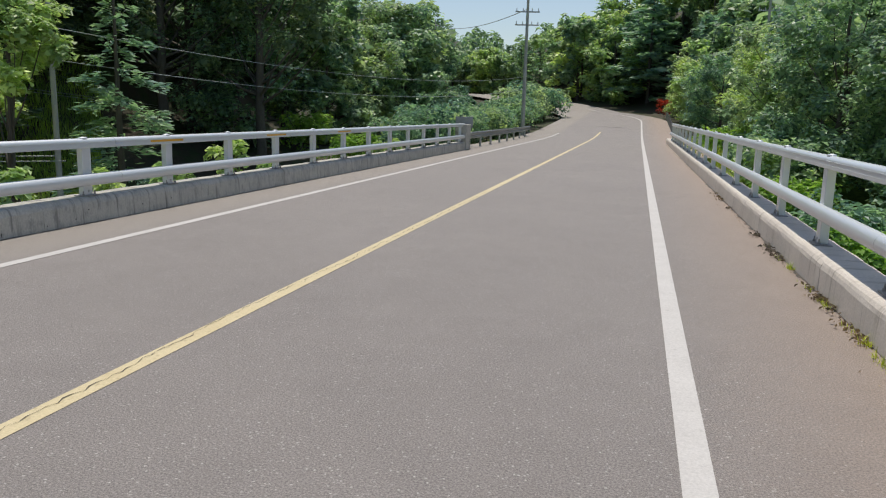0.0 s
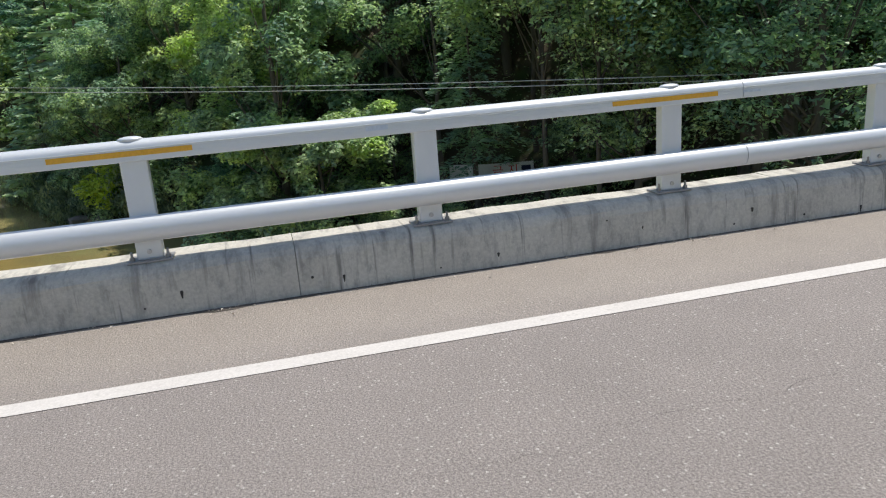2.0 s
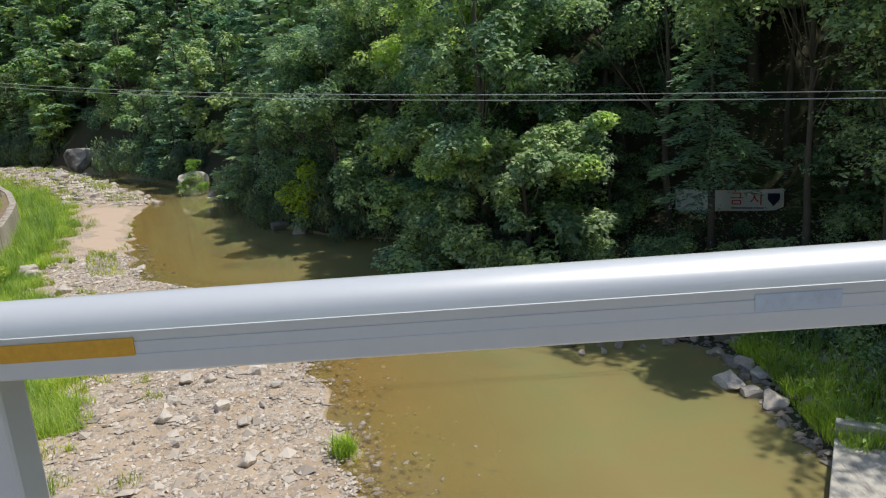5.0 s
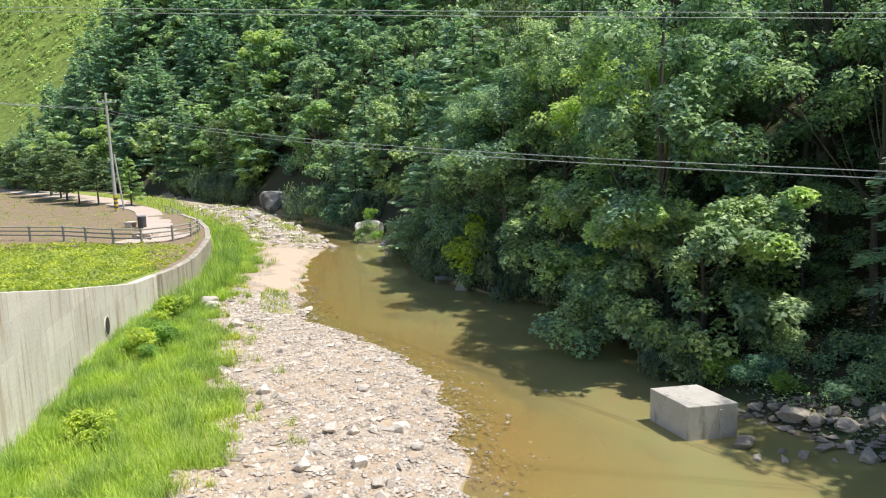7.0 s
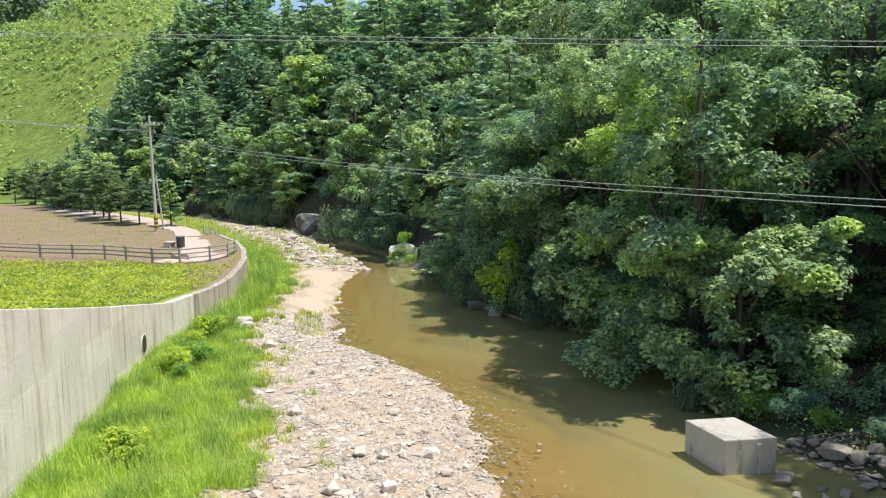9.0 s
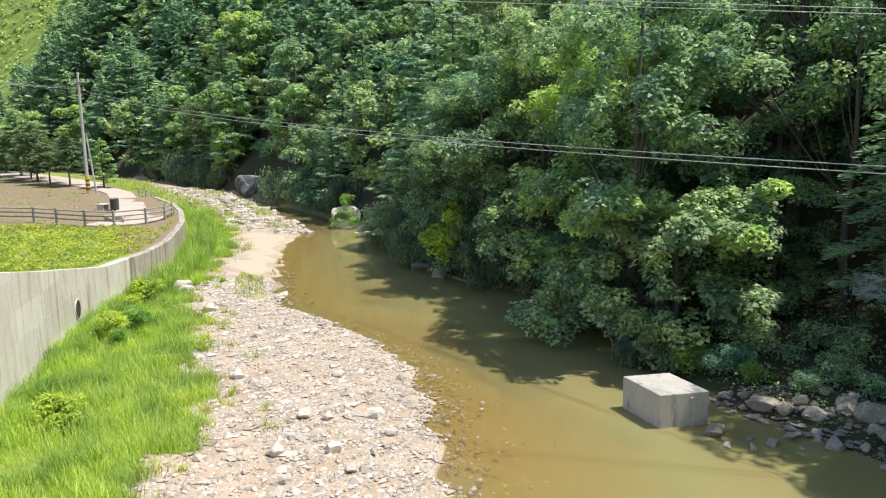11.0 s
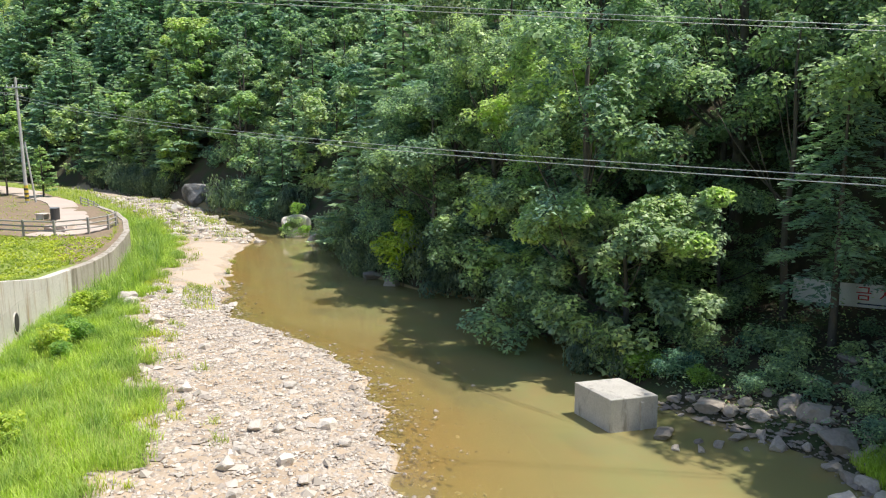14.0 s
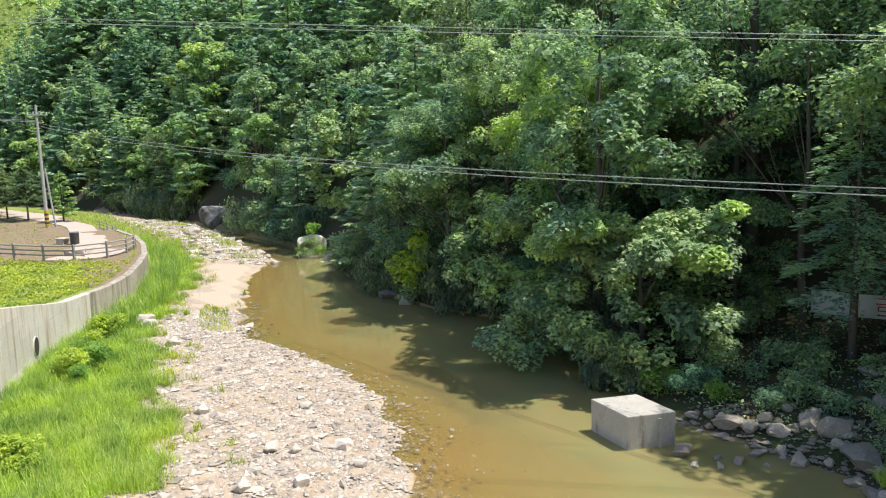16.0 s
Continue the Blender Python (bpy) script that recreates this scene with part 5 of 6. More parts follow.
def shrub(seed, label, group, hgt, wid, n, size, leaf, hang=False):
    rng = np.random.default_rng(seed)
    k = 12
    th = rng.uniform(0, 6.28, k)
    rad = wid * rng.uniform(0, 0.8, k)
    c = np.stack([rad * np.cos(th), rad * np.sin(th), hgt * rng.uniform(0.25, 0.85, k)], 1)
    r = rng.uniform(0.25, 0.45, k) * wid
    if hang:
        d = rng.choice(k, n)
        p = c[d] + unit(rng.normal(size=(n, 3))) * r[d][:, None] * rng.uniform(0.5, 1.05, n)[:, None]
        p[:, 2] -= rng.uniform(0, 0.25, n) * hgt
        crown = cards(p, unit(p - c[d]) + rng.normal(size=(n, 3)) * 0.3, size, size * 0.45, rng, np.array([[0.2, 0.2, -1.0]]) + rng.normal(size=(n, 3)) * 0.45)
    else:
        crown = foliage(rng, c, r, n, size, size * 0.6, 0.8)
    return plant("shrub", label, "shrub", group, limbs(rng, hgt * 0.5, 0.03, c[::3], 5), crown, leaf)


placed = []


def put(template, x, y, scale=1.0, yaw=0.0, dz=0.0, z=None, tall=1.0):
    m = Matrix.Translation((x, y, (hz(x, y) if z is None else z) + dz)) @ Matrix.Rotation(yaw, 4, "Z") @ Matrix.Diagonal((scale, scale, scale * tall, 1))
    if template not in placed:
        placed.append(template)
        template.matrix_basis = m
        return template
    ob = copy_thing(template, Matrix())
    ob.matrix_basis = m
    return ob


G1, G2, G3 = "riverside trees", "hillside trees", "valley pines"
NEAR = [broadleaf(101, "leafy green oak leaning over the river bank", G1, 9.5, 3.6, 17000, 0.165, LEAF_A, 0.03, 27),
        broadleaf(102, "dense dark green broadleaf tree on the river bank", G1, 8.0, 3.4, 15500, 0.16, LEAF_A, 0.03, 25),
        broadleaf(103, "tall sunlit broadleaf tree on the wooded bank", G1, 11.0, 3.6, 18000, 0.165, LEAF_A, 0.04, 29),
        broadleaf(104, "bright yellow-green broadleaf tree on the wooded bank", G1, 8.5, 3.3, 15500, 0.16, LEAF_Y, 0.03, 25)]
FAR = [broadleaf(111, "green broadleaf tree on the wooded hillside", G2, 9.5, 3.6, 5200, 0.33, LEAF_A, 0.04, 24),
       broadleaf(112, "rounded dark broadleaf tree on the wooded hillside", G2, 8.0, 3.6, 5000, 0.33, LEAF_A, 0.03, 22),
       broadleaf(113, "yellow-green broadleaf tree on the wooded hillside", G2, 9.0, 3.4, 5000, 0.33, LEAF_Y, 0.08, 22),
       conifer(114, "feathery grey-green conifer on the wooded hillside", G2, 11.0, 3.9, 2500, 0.70, LEAF_C, 0.06),
       pine(115, "grey-green old pine high on the wooded hillside", G2, 11.0, 3.6, 2000, 0.42)]
SHR = [shrub(121, "dark green undergrowth shrub on the shaded bank", "bank shrubs", 1.8, 1.5, 1500, 0.17, LEAF_A),
       shrub(122, "grey-green trailing shrub hanging over the water", "bank shrubs", 2.6, 1.9, 2200, 0.24, LEAF_V, True),
       shrub(123, "bright green bush on the river bank", "bank shrubs", 1.5, 1.3, 1400, 0.16, BUSH)]
LOW = shrub(124, "low dark green bush on the shaded bank", "bank shrubs", 0.9, 0.75, 480, 0.15, LEAF_A)
DIST = [broadleaf(171, "distant green broadleaf tree on the valley side", "valley side trees", 10.0, 3.9, 2200, 0.52, LEAF_A, 0.05, 34),
        broadleaf(172, "distant yellow-green tree on the valley side", "valley side trees", 9.5, 3.8, 2200, 0.52, LEAF_Y, 0.05, 28),
        conifer(173, "feathery grey-green conifer on the valley side", "valley side trees", 12.5, 4.3, 1700, 1.05, LEAF_C, 0.05)]
# dark pine-leaf colour stands in for the deep shade of the wood
TALL = [broadleaf(181, "tall tree with a high crown, leaves coloured dark as shade", G1, 17.0, 4.6, 11000, 0.19, LEAF_P, 0.30, 44, core=85),
        broadleaf(182, "tall broad-crowned tree over the wooded bank, leaves coloured dark as shade", G1, 15.0, 4.8, 11000, 0.19, LEAF_P, 0.22, 44, core=85)]
AIRY = broadleaf(184, "tall open-crowned tree above the shaded bank", G1, 17.0, 4.6, 8500, 0.19, LEAF_A, 0.30, 44, core=8)
rt = random.Random(17)


def along(x, d):
    return float(np.interp(x, SX, SR)) + d


rows = ((1.5, 3.6), (4.6, 4.2), (9.0, 4.4), (13.5, 4.6), (18.5, 4.8), (24, 5.2), (30, 5.8), (37, 6.5), (45, 8))
def leave(*_):
    """An open spot where nothing is planted."""


for d0, sp in rows:
    x = -12.0 if d0 > 6 else -28.5
    while x > -100:
        jx, jd = rt.uniform(-1.1, 1.1), rt.uniform(-1.2, 1.2)
        xx = x + jx
        yy = along(xx, d0 + jd * (0.5 if d0 < 3 else 1))
        dist = math.hypot(xx + 7.3, yy + 1.8)
        sc = rt.uniform(0.75, 1.15)
        line = abs(math.degrees(math.atan2(-xx, yy + 2.2)) - 41) < 1.8 and math.hypot(xx, yy + 2) < 43
        glade = -27 < xx < -16.5 and 9.3 - 0.85 * (xx + 15) < yy < 17.5 - 1.25 * (xx + 15.5)
        grow = leave if glade or (d0 < 8 and (abs(xx + 60.6) < 4.6 or abs(xx + 80.5) < 5)) else put
        clear = line or (abs(xx + 60.6) < 4.6 and d0 < 3) or (abs(xx + 80.5) < 5 and d0 < 3) or (d0 > 34 and xx > -48) or (xx > -36 and d0 < 8) or math.hypot(xx + 32.5, yy - 7.0) < 4.2 or (abs(xx + 34) < 2.6 and 7 < yy < 14)
        u = rt.random()
        if not clear:
            if xx > -31 - 0.3 * max(yy - 22, 0) and yy > 9.5:
                if xx > -17:
                    grow(SHR[0 if u < 0.6 else 2], xx, yy, rt.uniform(0.8, 1.6), rt.uniform(0, 6.28), -0.1)
                elif yy < 16.5 and xx < -20 and u < 0.72:
                    grow(AIRY, xx, yy, rt.uniform(0.85, 1.1), rt.uniform(0, 6.28), -0.3)
                elif u < 0.72:
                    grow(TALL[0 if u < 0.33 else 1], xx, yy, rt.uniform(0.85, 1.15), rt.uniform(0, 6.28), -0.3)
                else:
                    grow(NEAR[1], xx, yy, rt.uniform(0.55, 0.8), rt.uniform(0, 6.28), -0.3)
            elif dist < (42 if d0 < 12 else 30):
                t = NEAR[0 if u < 0.28 else 1 if u < 0.5 else 2 if u < 0.74 else 3]
                grow(t, xx, yy, sc * (0.85 if d0 < 3 else 1.0), rt.uniform(0, 6.28), -0.3)
            elif dist < 125:
                t = FAR[0 if u < 0.34 else 1 if u < 0.56 else 2 if u < 0.74 else 3 if u < 0.86 else 4]
                if d0 > 26 and u > 0.5:
                    t = FAR[4]
                if xx < -66 and u > 0.34 and d0 > 3:
                    t = FAR[3]
                if d0 > 22 and dist > 55:
                    t = DIST[0 if u < 0.5 else 1 if u < 0.7 else 2]
                grow(t, xx, yy, sc * (0.75 if d0 < 3 else 1.0), rt.uniform(0, 6.28), -0.3)
        x -= sp * (1.0 if dist < 60 else 1.25)

# a tree over the shore, a pale bush and trailing growth at the waterline
LT = broadleaf(131, "broadleaf tree by the shore, its upper leaves coloured as sunlit", G1, 5.3, 2.7, 13000, 0.155, LEAF_A, 0.08, 24)
# sunlight on the upper crown is painted as sprays of lighter leaves
rng = np.random.default_rng(135)
lc = np.stack([np.clip(rng.normal(size=9) * 1.3, -2, 2) + 0.3, np.clip(rng.normal(size=9) * 1.3, -2, 2) - 0.2, rng.uniform(3.3, 4.9, 9)], 1)
under("light_sprays", mesh_np("light_sprays", *foliage(rng, lc, rng.uniform(0.4, 0.8, 9), 5200, 0.17, 0.11, 0.6), LEAF_Y), LT, label="yellow-green leaves coloured bright as if sunlit")
put(LT, -32.2, 0.1, 1.12, 0.6, -0.2)
CAN = broadleaf(183, "slender tree with a broad leafy crown over the shore", G1, 13.5, 3.7, 10500, 0.165, LEAF_A, 0.5, 28, stem=0.55, core=20)
put(CAN, -31.0, 13.0, 1.0, 1.0, -0.2)
put(CAN, -28.6, 8.3, 1.0, 0.6, -0.2)
put(CAN, -25.9, 9.2, 0.92, 3.1, -0.2)
put(AIRY, -25.0, 10.2, 0.62, 0.6, -0.2)
put(AIRY, -19.6, 12.6, 0.7, 2.7, -0.3)
# tall crowns that lean out from the shore and throw the shade on the water
BIG = [broadleaf(191, "tall spreading oak leaning out over the river", G1, 12.8, 4.0, 22000, 0.165, LEAF_A, 0.04, 40, 1.0),
       broadleaf(192, "tall bright-leaved oak leaning out over the river", G1, 12.2, 3.9, 21000, 0.165, LEAF_Y, 0.06, 38, 1.0)]
for k, x, d, sc in ((0, -34.4, 0.6, 1.02), (1, -38.4, 0.9, 0.98), (0, -43.4, 4.4, 0.82), (0, -47.2, 2.4, 0.68)):
    put(BIG[k], x, along(x, d), sc, x, -0.3)
for x, y, sc in ((-38.2, 4.8, 1.0), (-37.4, 10.0, 0.95)):
    put(AIRY, x, y, sc, x, -0.3)
put(NEAR[1], -35.0, 3.6, 0.6, 3.0)
put(shrub(132, "pale yellow-green bush above the waterline", "bank shrubs", 3.4, 1.3, 1700, 0.2, WEED_L, False), -43.4, -9.9, 1.15, 0.0, 0.3)
for k in range(58):
    x = -30.6 - 68 * (max(0.0, k + rt.uniform(-0.3, 0.3)) / 58) ** 1.25
    if abs(x + 60.6) < 3.4 or abs(x + 80.5) < 4.0:
        continue
    put(SHR[1 if k % 4 else 0], x, along(x, rt.uniform(0.0, 0.8)), rt.uniform(0.65, 1.1) * (1 + 0.012 * max(-x - 50, 0)), rt.uniform(0, 6.28), -0.3)
put(SHR[0], -29.4, 1.2, 0.38, 0.4)
put(SHR[2], -19.6, 6.8, 0.6, 2.4)
put(SHR[2], -59.8, -21.2, 0.55, 1.0, z=-6.2)
put(LOW, -60.0, -22.4, 0.8, 1.0, z=-6.3)
put(SHR[0], -62.4, -22.0, 0.5, 1.0, z=-6.1)
put(SHR[2], -61.1, -22.1, 0.62, 2.0, z=-4.75)
put(SHR[0], -60.3, -21.8, 0.5, 0.4, z=-5.6)
put(SHR[2], -60.2, -22.6, 0.45, 1.4, z=-5.9)
put(SHR[1], -60.4, -22.0, 0.34, 0.5, z=-5.6)
for k, (x, d) in enumerate(((-61.5, 4.5), (-59.0, 5.5), (-62.5, 6.5), (-60.4, 7.6), (-57.6, 4.2), (-80.0, 5.0), (-82.0, 6.0), (-78.6, 6.5), (-80.6, 8.0), (-83.6, 4.6))):
    put(SHR[0], x, along(x, d), 1.5, k * 1.3, -0.2)
for k in range(26):
    x = -14.5 - 19 * rt.random()
    put(LOW, x, along(x, rt.uniform(1.8, 9.0)), rt.uniform(0.5, 1.2), rt.uniform(0, 6.28), -0.1)
for k in range(44):
    x = -31.0 + 12.5 * rt.random()
    put(LOW, x, along(x, rt.uniform(2.3, 7.0)), rt.uniform(0.5, 1.0), rt.uniform(0, 6.28), -0.12)
# low growth and leaf litter over the shaded terrace
rng = np.random.default_rng(91)
nu = 22000
ux = rng.uniform(-47, -12, nu)
ud = 0.6 + 15 * rng.random(nu) ** 1.3
uy = np.interp(ux, SX, SR) + ud
keep = lumps(ux, uy, 0.9, 4) + rng.random(nu) * 1.5 > 0.25
ux, uy = ux[keep], uy[keep]
up_ = np.stack([ux, uy, height(ux, uy) + rng.random(len(ux)) ** 2 * 0.55], 1)
tagged(new("undergrowth", mesh_np("undergrowth", *cards(up_, UP + rng.normal(size=(len(ux), 3)) * 0.6, 0.12, 0.06, rng), LEAF_A)), "low shaded undergrowth on the wooded terrace", "undergrowth", kind="stuff")
lx = rng.uniform(-36, -14, 4200)
ly = np.interp(lx, SX, SR) + 0.5 + 11 * rng.random(4200)
tagged(new("leaf_litter", mesh_np("leaf_litter", *cards(np.stack([lx, ly, height(lx, ly) + 0.015], 1), UP + rng.normal(size=(4200, 3)) * 0.35, 0.10, 0.06, rng), LITTER)), "dry brown leaves strewn under the trees", "leaf litter", kind="stuff")

# slender trunks that stand clear on the terrace
for x, y, hgt, lean in ((-33.6, 5.45, 9.5, 0.3), (-30.6, 10.4, 9.0, 0.2), (-28.6, 11.5, 10.0, -0.4), (-33.9, 9.95, 10.0, 0.4)):
    rng = np.random.default_rng(int(-x * 10))
    c = np.stack([rng.normal(size=14) * 1.5, rng.normal(size=14) * 1.5, hgt * rng.uniform(0.62, 1.05, 14)], 1)
    tr = plant("tree", "slender grey-barked tree with a high thin crown", "tree", G1, limbs(rng, hgt, 0.15, c[::2], 8, lean),
               foliage(rng, c, rng.uniform(0.6, 1.1, 14), 3800, 0.2, 0.12, 0.6), LEAF_A)
    put(tr, x, y, 1.0, 0.0)
put(conifer(133, "feathery grey-green young conifer with drooping boughs beside the banner", G1, 8.2, 2.3, 5200, 0.24, LEAF_C, 0.30, 0.55, 0.6), -30.6, 6.1, 1.0, 0.0)
for k, (x, y, sc) in enumerate(((-30.0, 0.4, 0.62), (-29.7, 1.7, 0.5), (-28.7, 2.1, 0.42), (-30.6, 2.2, 0.6), (-28.0, 3.3, 0.36), (-29.0, 4.2, 0.4), (-26.4, 5.6, 0.4), (-25.2, 5.6, 0.42), (-24.6, 6.1, 0.45))):
    put(SHR[2 if k in (0, 2) else 0], x, y, sc, k * 1.9, -0.05)

# bushes in the tall grass under the wall
WEED_D = shrub(126, "leafy green bush in the tall grass under the wall", "wall-foot bushes", 1.6, 1.3, 1700, 0.17, BUSH)
WEED = shrub(125, "fresh yellow-green bush in the tall grass under the wall", "wall-foot bushes", 1.5, 1.3, 1400, 0.17, WEED_L)
for x, y, sc in ((-34.4, -21.3, 1.05), (-33.2, -21.0, 0.7), (-29.6, -19.2, 0.95), (-30.6, -19.3, 0.85), (-31.6, -19.6, 0.75), (-28.6, -18.4, 0.6), (-22.4, -15.5, 0.85), (-22.0, -15.0, 0.55), (-18.2, -13.6, 0.7)):
    put(WEED if x > -23 or x in (-34.4, -29.6, -33.2) else WEED_D, x, y, sc * 0.75, x, -0.1)

# young pines in a row along the far side of the meadow, and trees behind the path
YP = [conifer(141, "young green pine in a row beside the path", G3, 5.0, 2.3, 2300, 0.42, LEAF_P, 0.26, 0.05, 0.5),
      conifer(142, "small spreading pine in a row beside the path", G3, 4.4, 2.4, 2300, 0.42, LEAF_P, 0.28, 0.05, 0.5)]
put(conifer(143, "bright green young conifer beside the utility pole", G3, 5.0, 1.7, 2600, 0.34, LEAF_Y, 0.12, 0.0, 0.6), -73.6, -53.0, 1.0, 1.0)
for k, (x, y) in enumerate(((-75.5, -58.6), (-77.5, -62.8), (-81, -67.5), (-84.5, -71.5), (-89.5, -77.5), (-95, -85), (-100, -93), (-106, -101), (-113, -112), (-118, -122))):
    put(YP[k % 2], x, y, rt.uniform(1.05, 1.45) * (1 + k * 0.03), rt.uniform(0, 6.28))
for k in range(16):
    x = -92 - 46 * rt.random()
    y = float(np.interp(x, VX, VY)) - rt.uniform(2, 9) + 3
    put(FAR[(0, 2, 3, 3)[k % 4]], x, y, rt.uniform(0.6, 0.95), rt.uniform(0, 6.28), -0.3)

# plants by the bridge: saplings outside the rail, roadside trees and shrubs
SAP = shrub(151, "yellow-green sapling just outside the railing", "saplings outside the railing", 1.5, 0.55, 420, 0.16, LEAF_Y)
for x, y, s in ((-8.9, 7.0, 1.1), (-8.9, 8.9, 1.0), (-8.9, 10.7, 1.0), (-9.1, 13.8, 1.25), (-9.2, 15.2, 0.9), (-9.1, 24.0, 1.0), (-9.3, 26.5, 1.0)):
    put(SAP, x, y, s, y, z=-0.75)
put(shrub(152, "clipped round green shrub beside the bridge end", "roadside shrubs", 1.9, 1.3, 1500, 0.13, LEAF_A), -10.0, 30.5, 1.2, 0.0, z=-0.3)
put(shrub(153, "small red-leaved garden maple by the road verge", "roadside shrubs", 1.9, 0.8, 700, 0.16, RED_LEAF), 3.4, 100.0, 1.55, 0.0, z=float(road_z(np.array(100.0))) - 0.3)
put(broadleaf(154, "small maple with pale yellow-green leaves by the utility pole", "roadside trees", 10.4, 2.0, 3600, 0.17, LEAF_Y, 0.70, 16), -15.3, 13.6, 1.0, 0.0, -0.2)
put(conifer(155, "feathery conifer with drooping sunlit boughs at the wood's edge", "roadside trees", 8.5, 2.4, 4200, 0.26, LEAF_C, 0.14, 0.3), -15.2, 17.6, 1.22, 0.6, -0.2)
EAST = [broadleaf(161, "sunlit green broadleaf tree beside the bridge", "roadside trees", 9.0, 3.6, 11500, 0.185, LEAF_A, 0.03, 40),
        broadleaf(162, "rounded green tree beside the bridge", "roadside trees", 7.5, 3.2, 10500, 0.18, LEAF_Y, 0.04, 38)]
for k in range(22):
    y = 13 + 52 * (k / 22) + rt.uniform(-2, 2)
    x = 7.5 + rt.uniform(0, 11) + (0 if y > 18 else 4)
    put(EAST[0 if rt.random() < 0.66 else 1], x, y, rt.uniform(0.6, 1.1), rt.uniform(0, 6.28), -0.3)
for k in range(16):
    y = 9 + 40 * (k / 16) + rt.uniform(-1, 1)
    put(SHR[2 if k % 2 else 0], 4.6 + rt.uniform(0, 2.4), y, rt.uniform(1.0, 1.8), rt.uniform(0, 6.28), z=min(hz(5.5, y), -1.3))
for k in range(30):
    y = 36 + 70 * (k / 30) + rt.uniform(-1.5, 1.5)
    x = -13.5 - rt.uniform(0, 9) - 0.18 * max(y - 60, 0)
    tall = x < -0.3 * (y + 2.2) + 0.5
    put((EAST[0], DIST[0], FAR[1], EAST[0])[k % 4], x, y, rt.uniform(0.9, 1.25) if tall else rt.uniform(0.3, 0.5), rt.uniform(0, 6.28), -0.2)
for k in range(26):
    y = 36 + 58 * k / 26
    put(SHR[0], -10.4 - rt.uniform(0, 2.2) + float(road_x(np.array(y))) * 0.9, y, rt.uniform(0.9, 1.6) * (1.0 if y < 62 else 1.7), rt.uniform(0, 6.28))
for x, y, s in ((-33, 99, 0.9), (-37, 97, 0.85), (-29.5, 101, 0.75), (-41, 100, 1.0)):
    put(FAR[0 if s > 0.8 else 2], x, y, s, x, -0.3)
# dense wood on the slope beside the bridge end, its shade put into dark needles
SHADE_FIR = conifer(175, "feathery conifer of the roadside wood, coloured dark for its shade", "roadside trees", 12.0, 3.4, 4200, 0.46, LEAF_P, 0.05, 0.2)
for y in np.arange(12.5, 62.0, 3.3):
    for row in range(2):
        x = -26.0 - 0.12 * max(y - 20, 0) - 3.6 * row + rt.uniform(-1.2, 1.2)
        yy = y + rt.uniform(-1.2, 1.2)
        if y < 18 and row > 1:
            continue
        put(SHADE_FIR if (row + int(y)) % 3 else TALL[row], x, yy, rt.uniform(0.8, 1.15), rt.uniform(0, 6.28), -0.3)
for k in range(20):
    y = 62 + 50 * k / 20
    put(EAST[k % 2] if k % 3 == 1 else DIST[k % 2], 6.2 + rt.uniform(0, 8) + road_x(np.array(y)) * 0.3, y, rt.uniform(0.5, 1.05), rt.uniform(0, 6.28), -0.2)
for k in range(50):
    x = -62 + 76 * rt.random()
    y = 85 + math.sqrt(max(6 - x, 0) / 0.011) + 3.5 + 30 * rt.random() ** 1.4
    s = rt.uniform(1.1, 1.7)
    if -17.6 < math.degrees(math.atan2(x, y + 2.2)) < -7.0:
        # low young growth where the sky shows between the woods
        s = min(s, max(0.35, (1.2 + 0.092 * math.hypot(x, y + 2.2) - hz(x, y)) / 10.5 * rt.uniform(0.75, 1.05)))
    put(DIST[(0, 2, 0, 1)[k % 4]] if k % 3 else DIST[k % 2], x, y, s, rt.uniform(0, 6.28), -0.3)

for k in range(34):
    b, r = radians(-19 + 13.5 * ((k * 0.618) % 1.0)), 176 + 38 * (k / 34) + rt.uniform(-2, 2)
    x, y = r * math.sin(b), r * math.cos(b)
    put(DIST[(0, 1, 0)[k % 3]], x, y, max(0.45, (1.2 + 0.09 * r - hz(x, y)) / 10.5 * rt.uniform(0.7, 1.0)), rt.uniform(0, 6.28), -0.3)
for x, y, s in ((6, 128, 1.35), (9, 135, 1.45), (10, 121, 1.25), (13, 127, 1.4), (12, 139, 1.5), (16, 134, 1.5), (4, 137, 1.4), (14, 115, 1.2), (17, 122, 1.35), (1, 131, 1.25), (22, 104, 1.2), (27, 110, 1.4), (31, 100, 1.3), (25, 118, 1.5), (34, 112, 1.5), (19, 112, 1.2), (38, 104, 1.5), (30, 124, 1.6), (42, 116, 1.6)):
    put(DIST[0 if s < 1.4 else 1], x, y, s, x, -0.3)

# steep wood closing the valley upstream
for d0 in (2, 8, 14, 20, 27, 34, 42, 51):
    x = -100.0
    while x > -136:
        xx = x + rt.uniform(-2, 2)
        u = rt.random()
        put(DIST[0 if u < 0.25 else 1 if u < 0.33 else 2], xx, along(xx, d0 + rt.uniform(-2, 2)), rt.uniform(0.8, 1.2) * (1.0 if d0 < 30 else 1.4), rt.uniform(0, 6.28), -0.4)
        x -= 5.2 + 0.03 * d0

for x, y, s in ((-124, -76, 1.3), (-118, -72, 1.2), (-127, -68, 1.3), (-121, -66, 1.2), (-130, -60, 1.3), (-115, -78, 1.2), (-132, -84, 1.4)):
    put(DIST[2], x, y, s, x, -0.4)

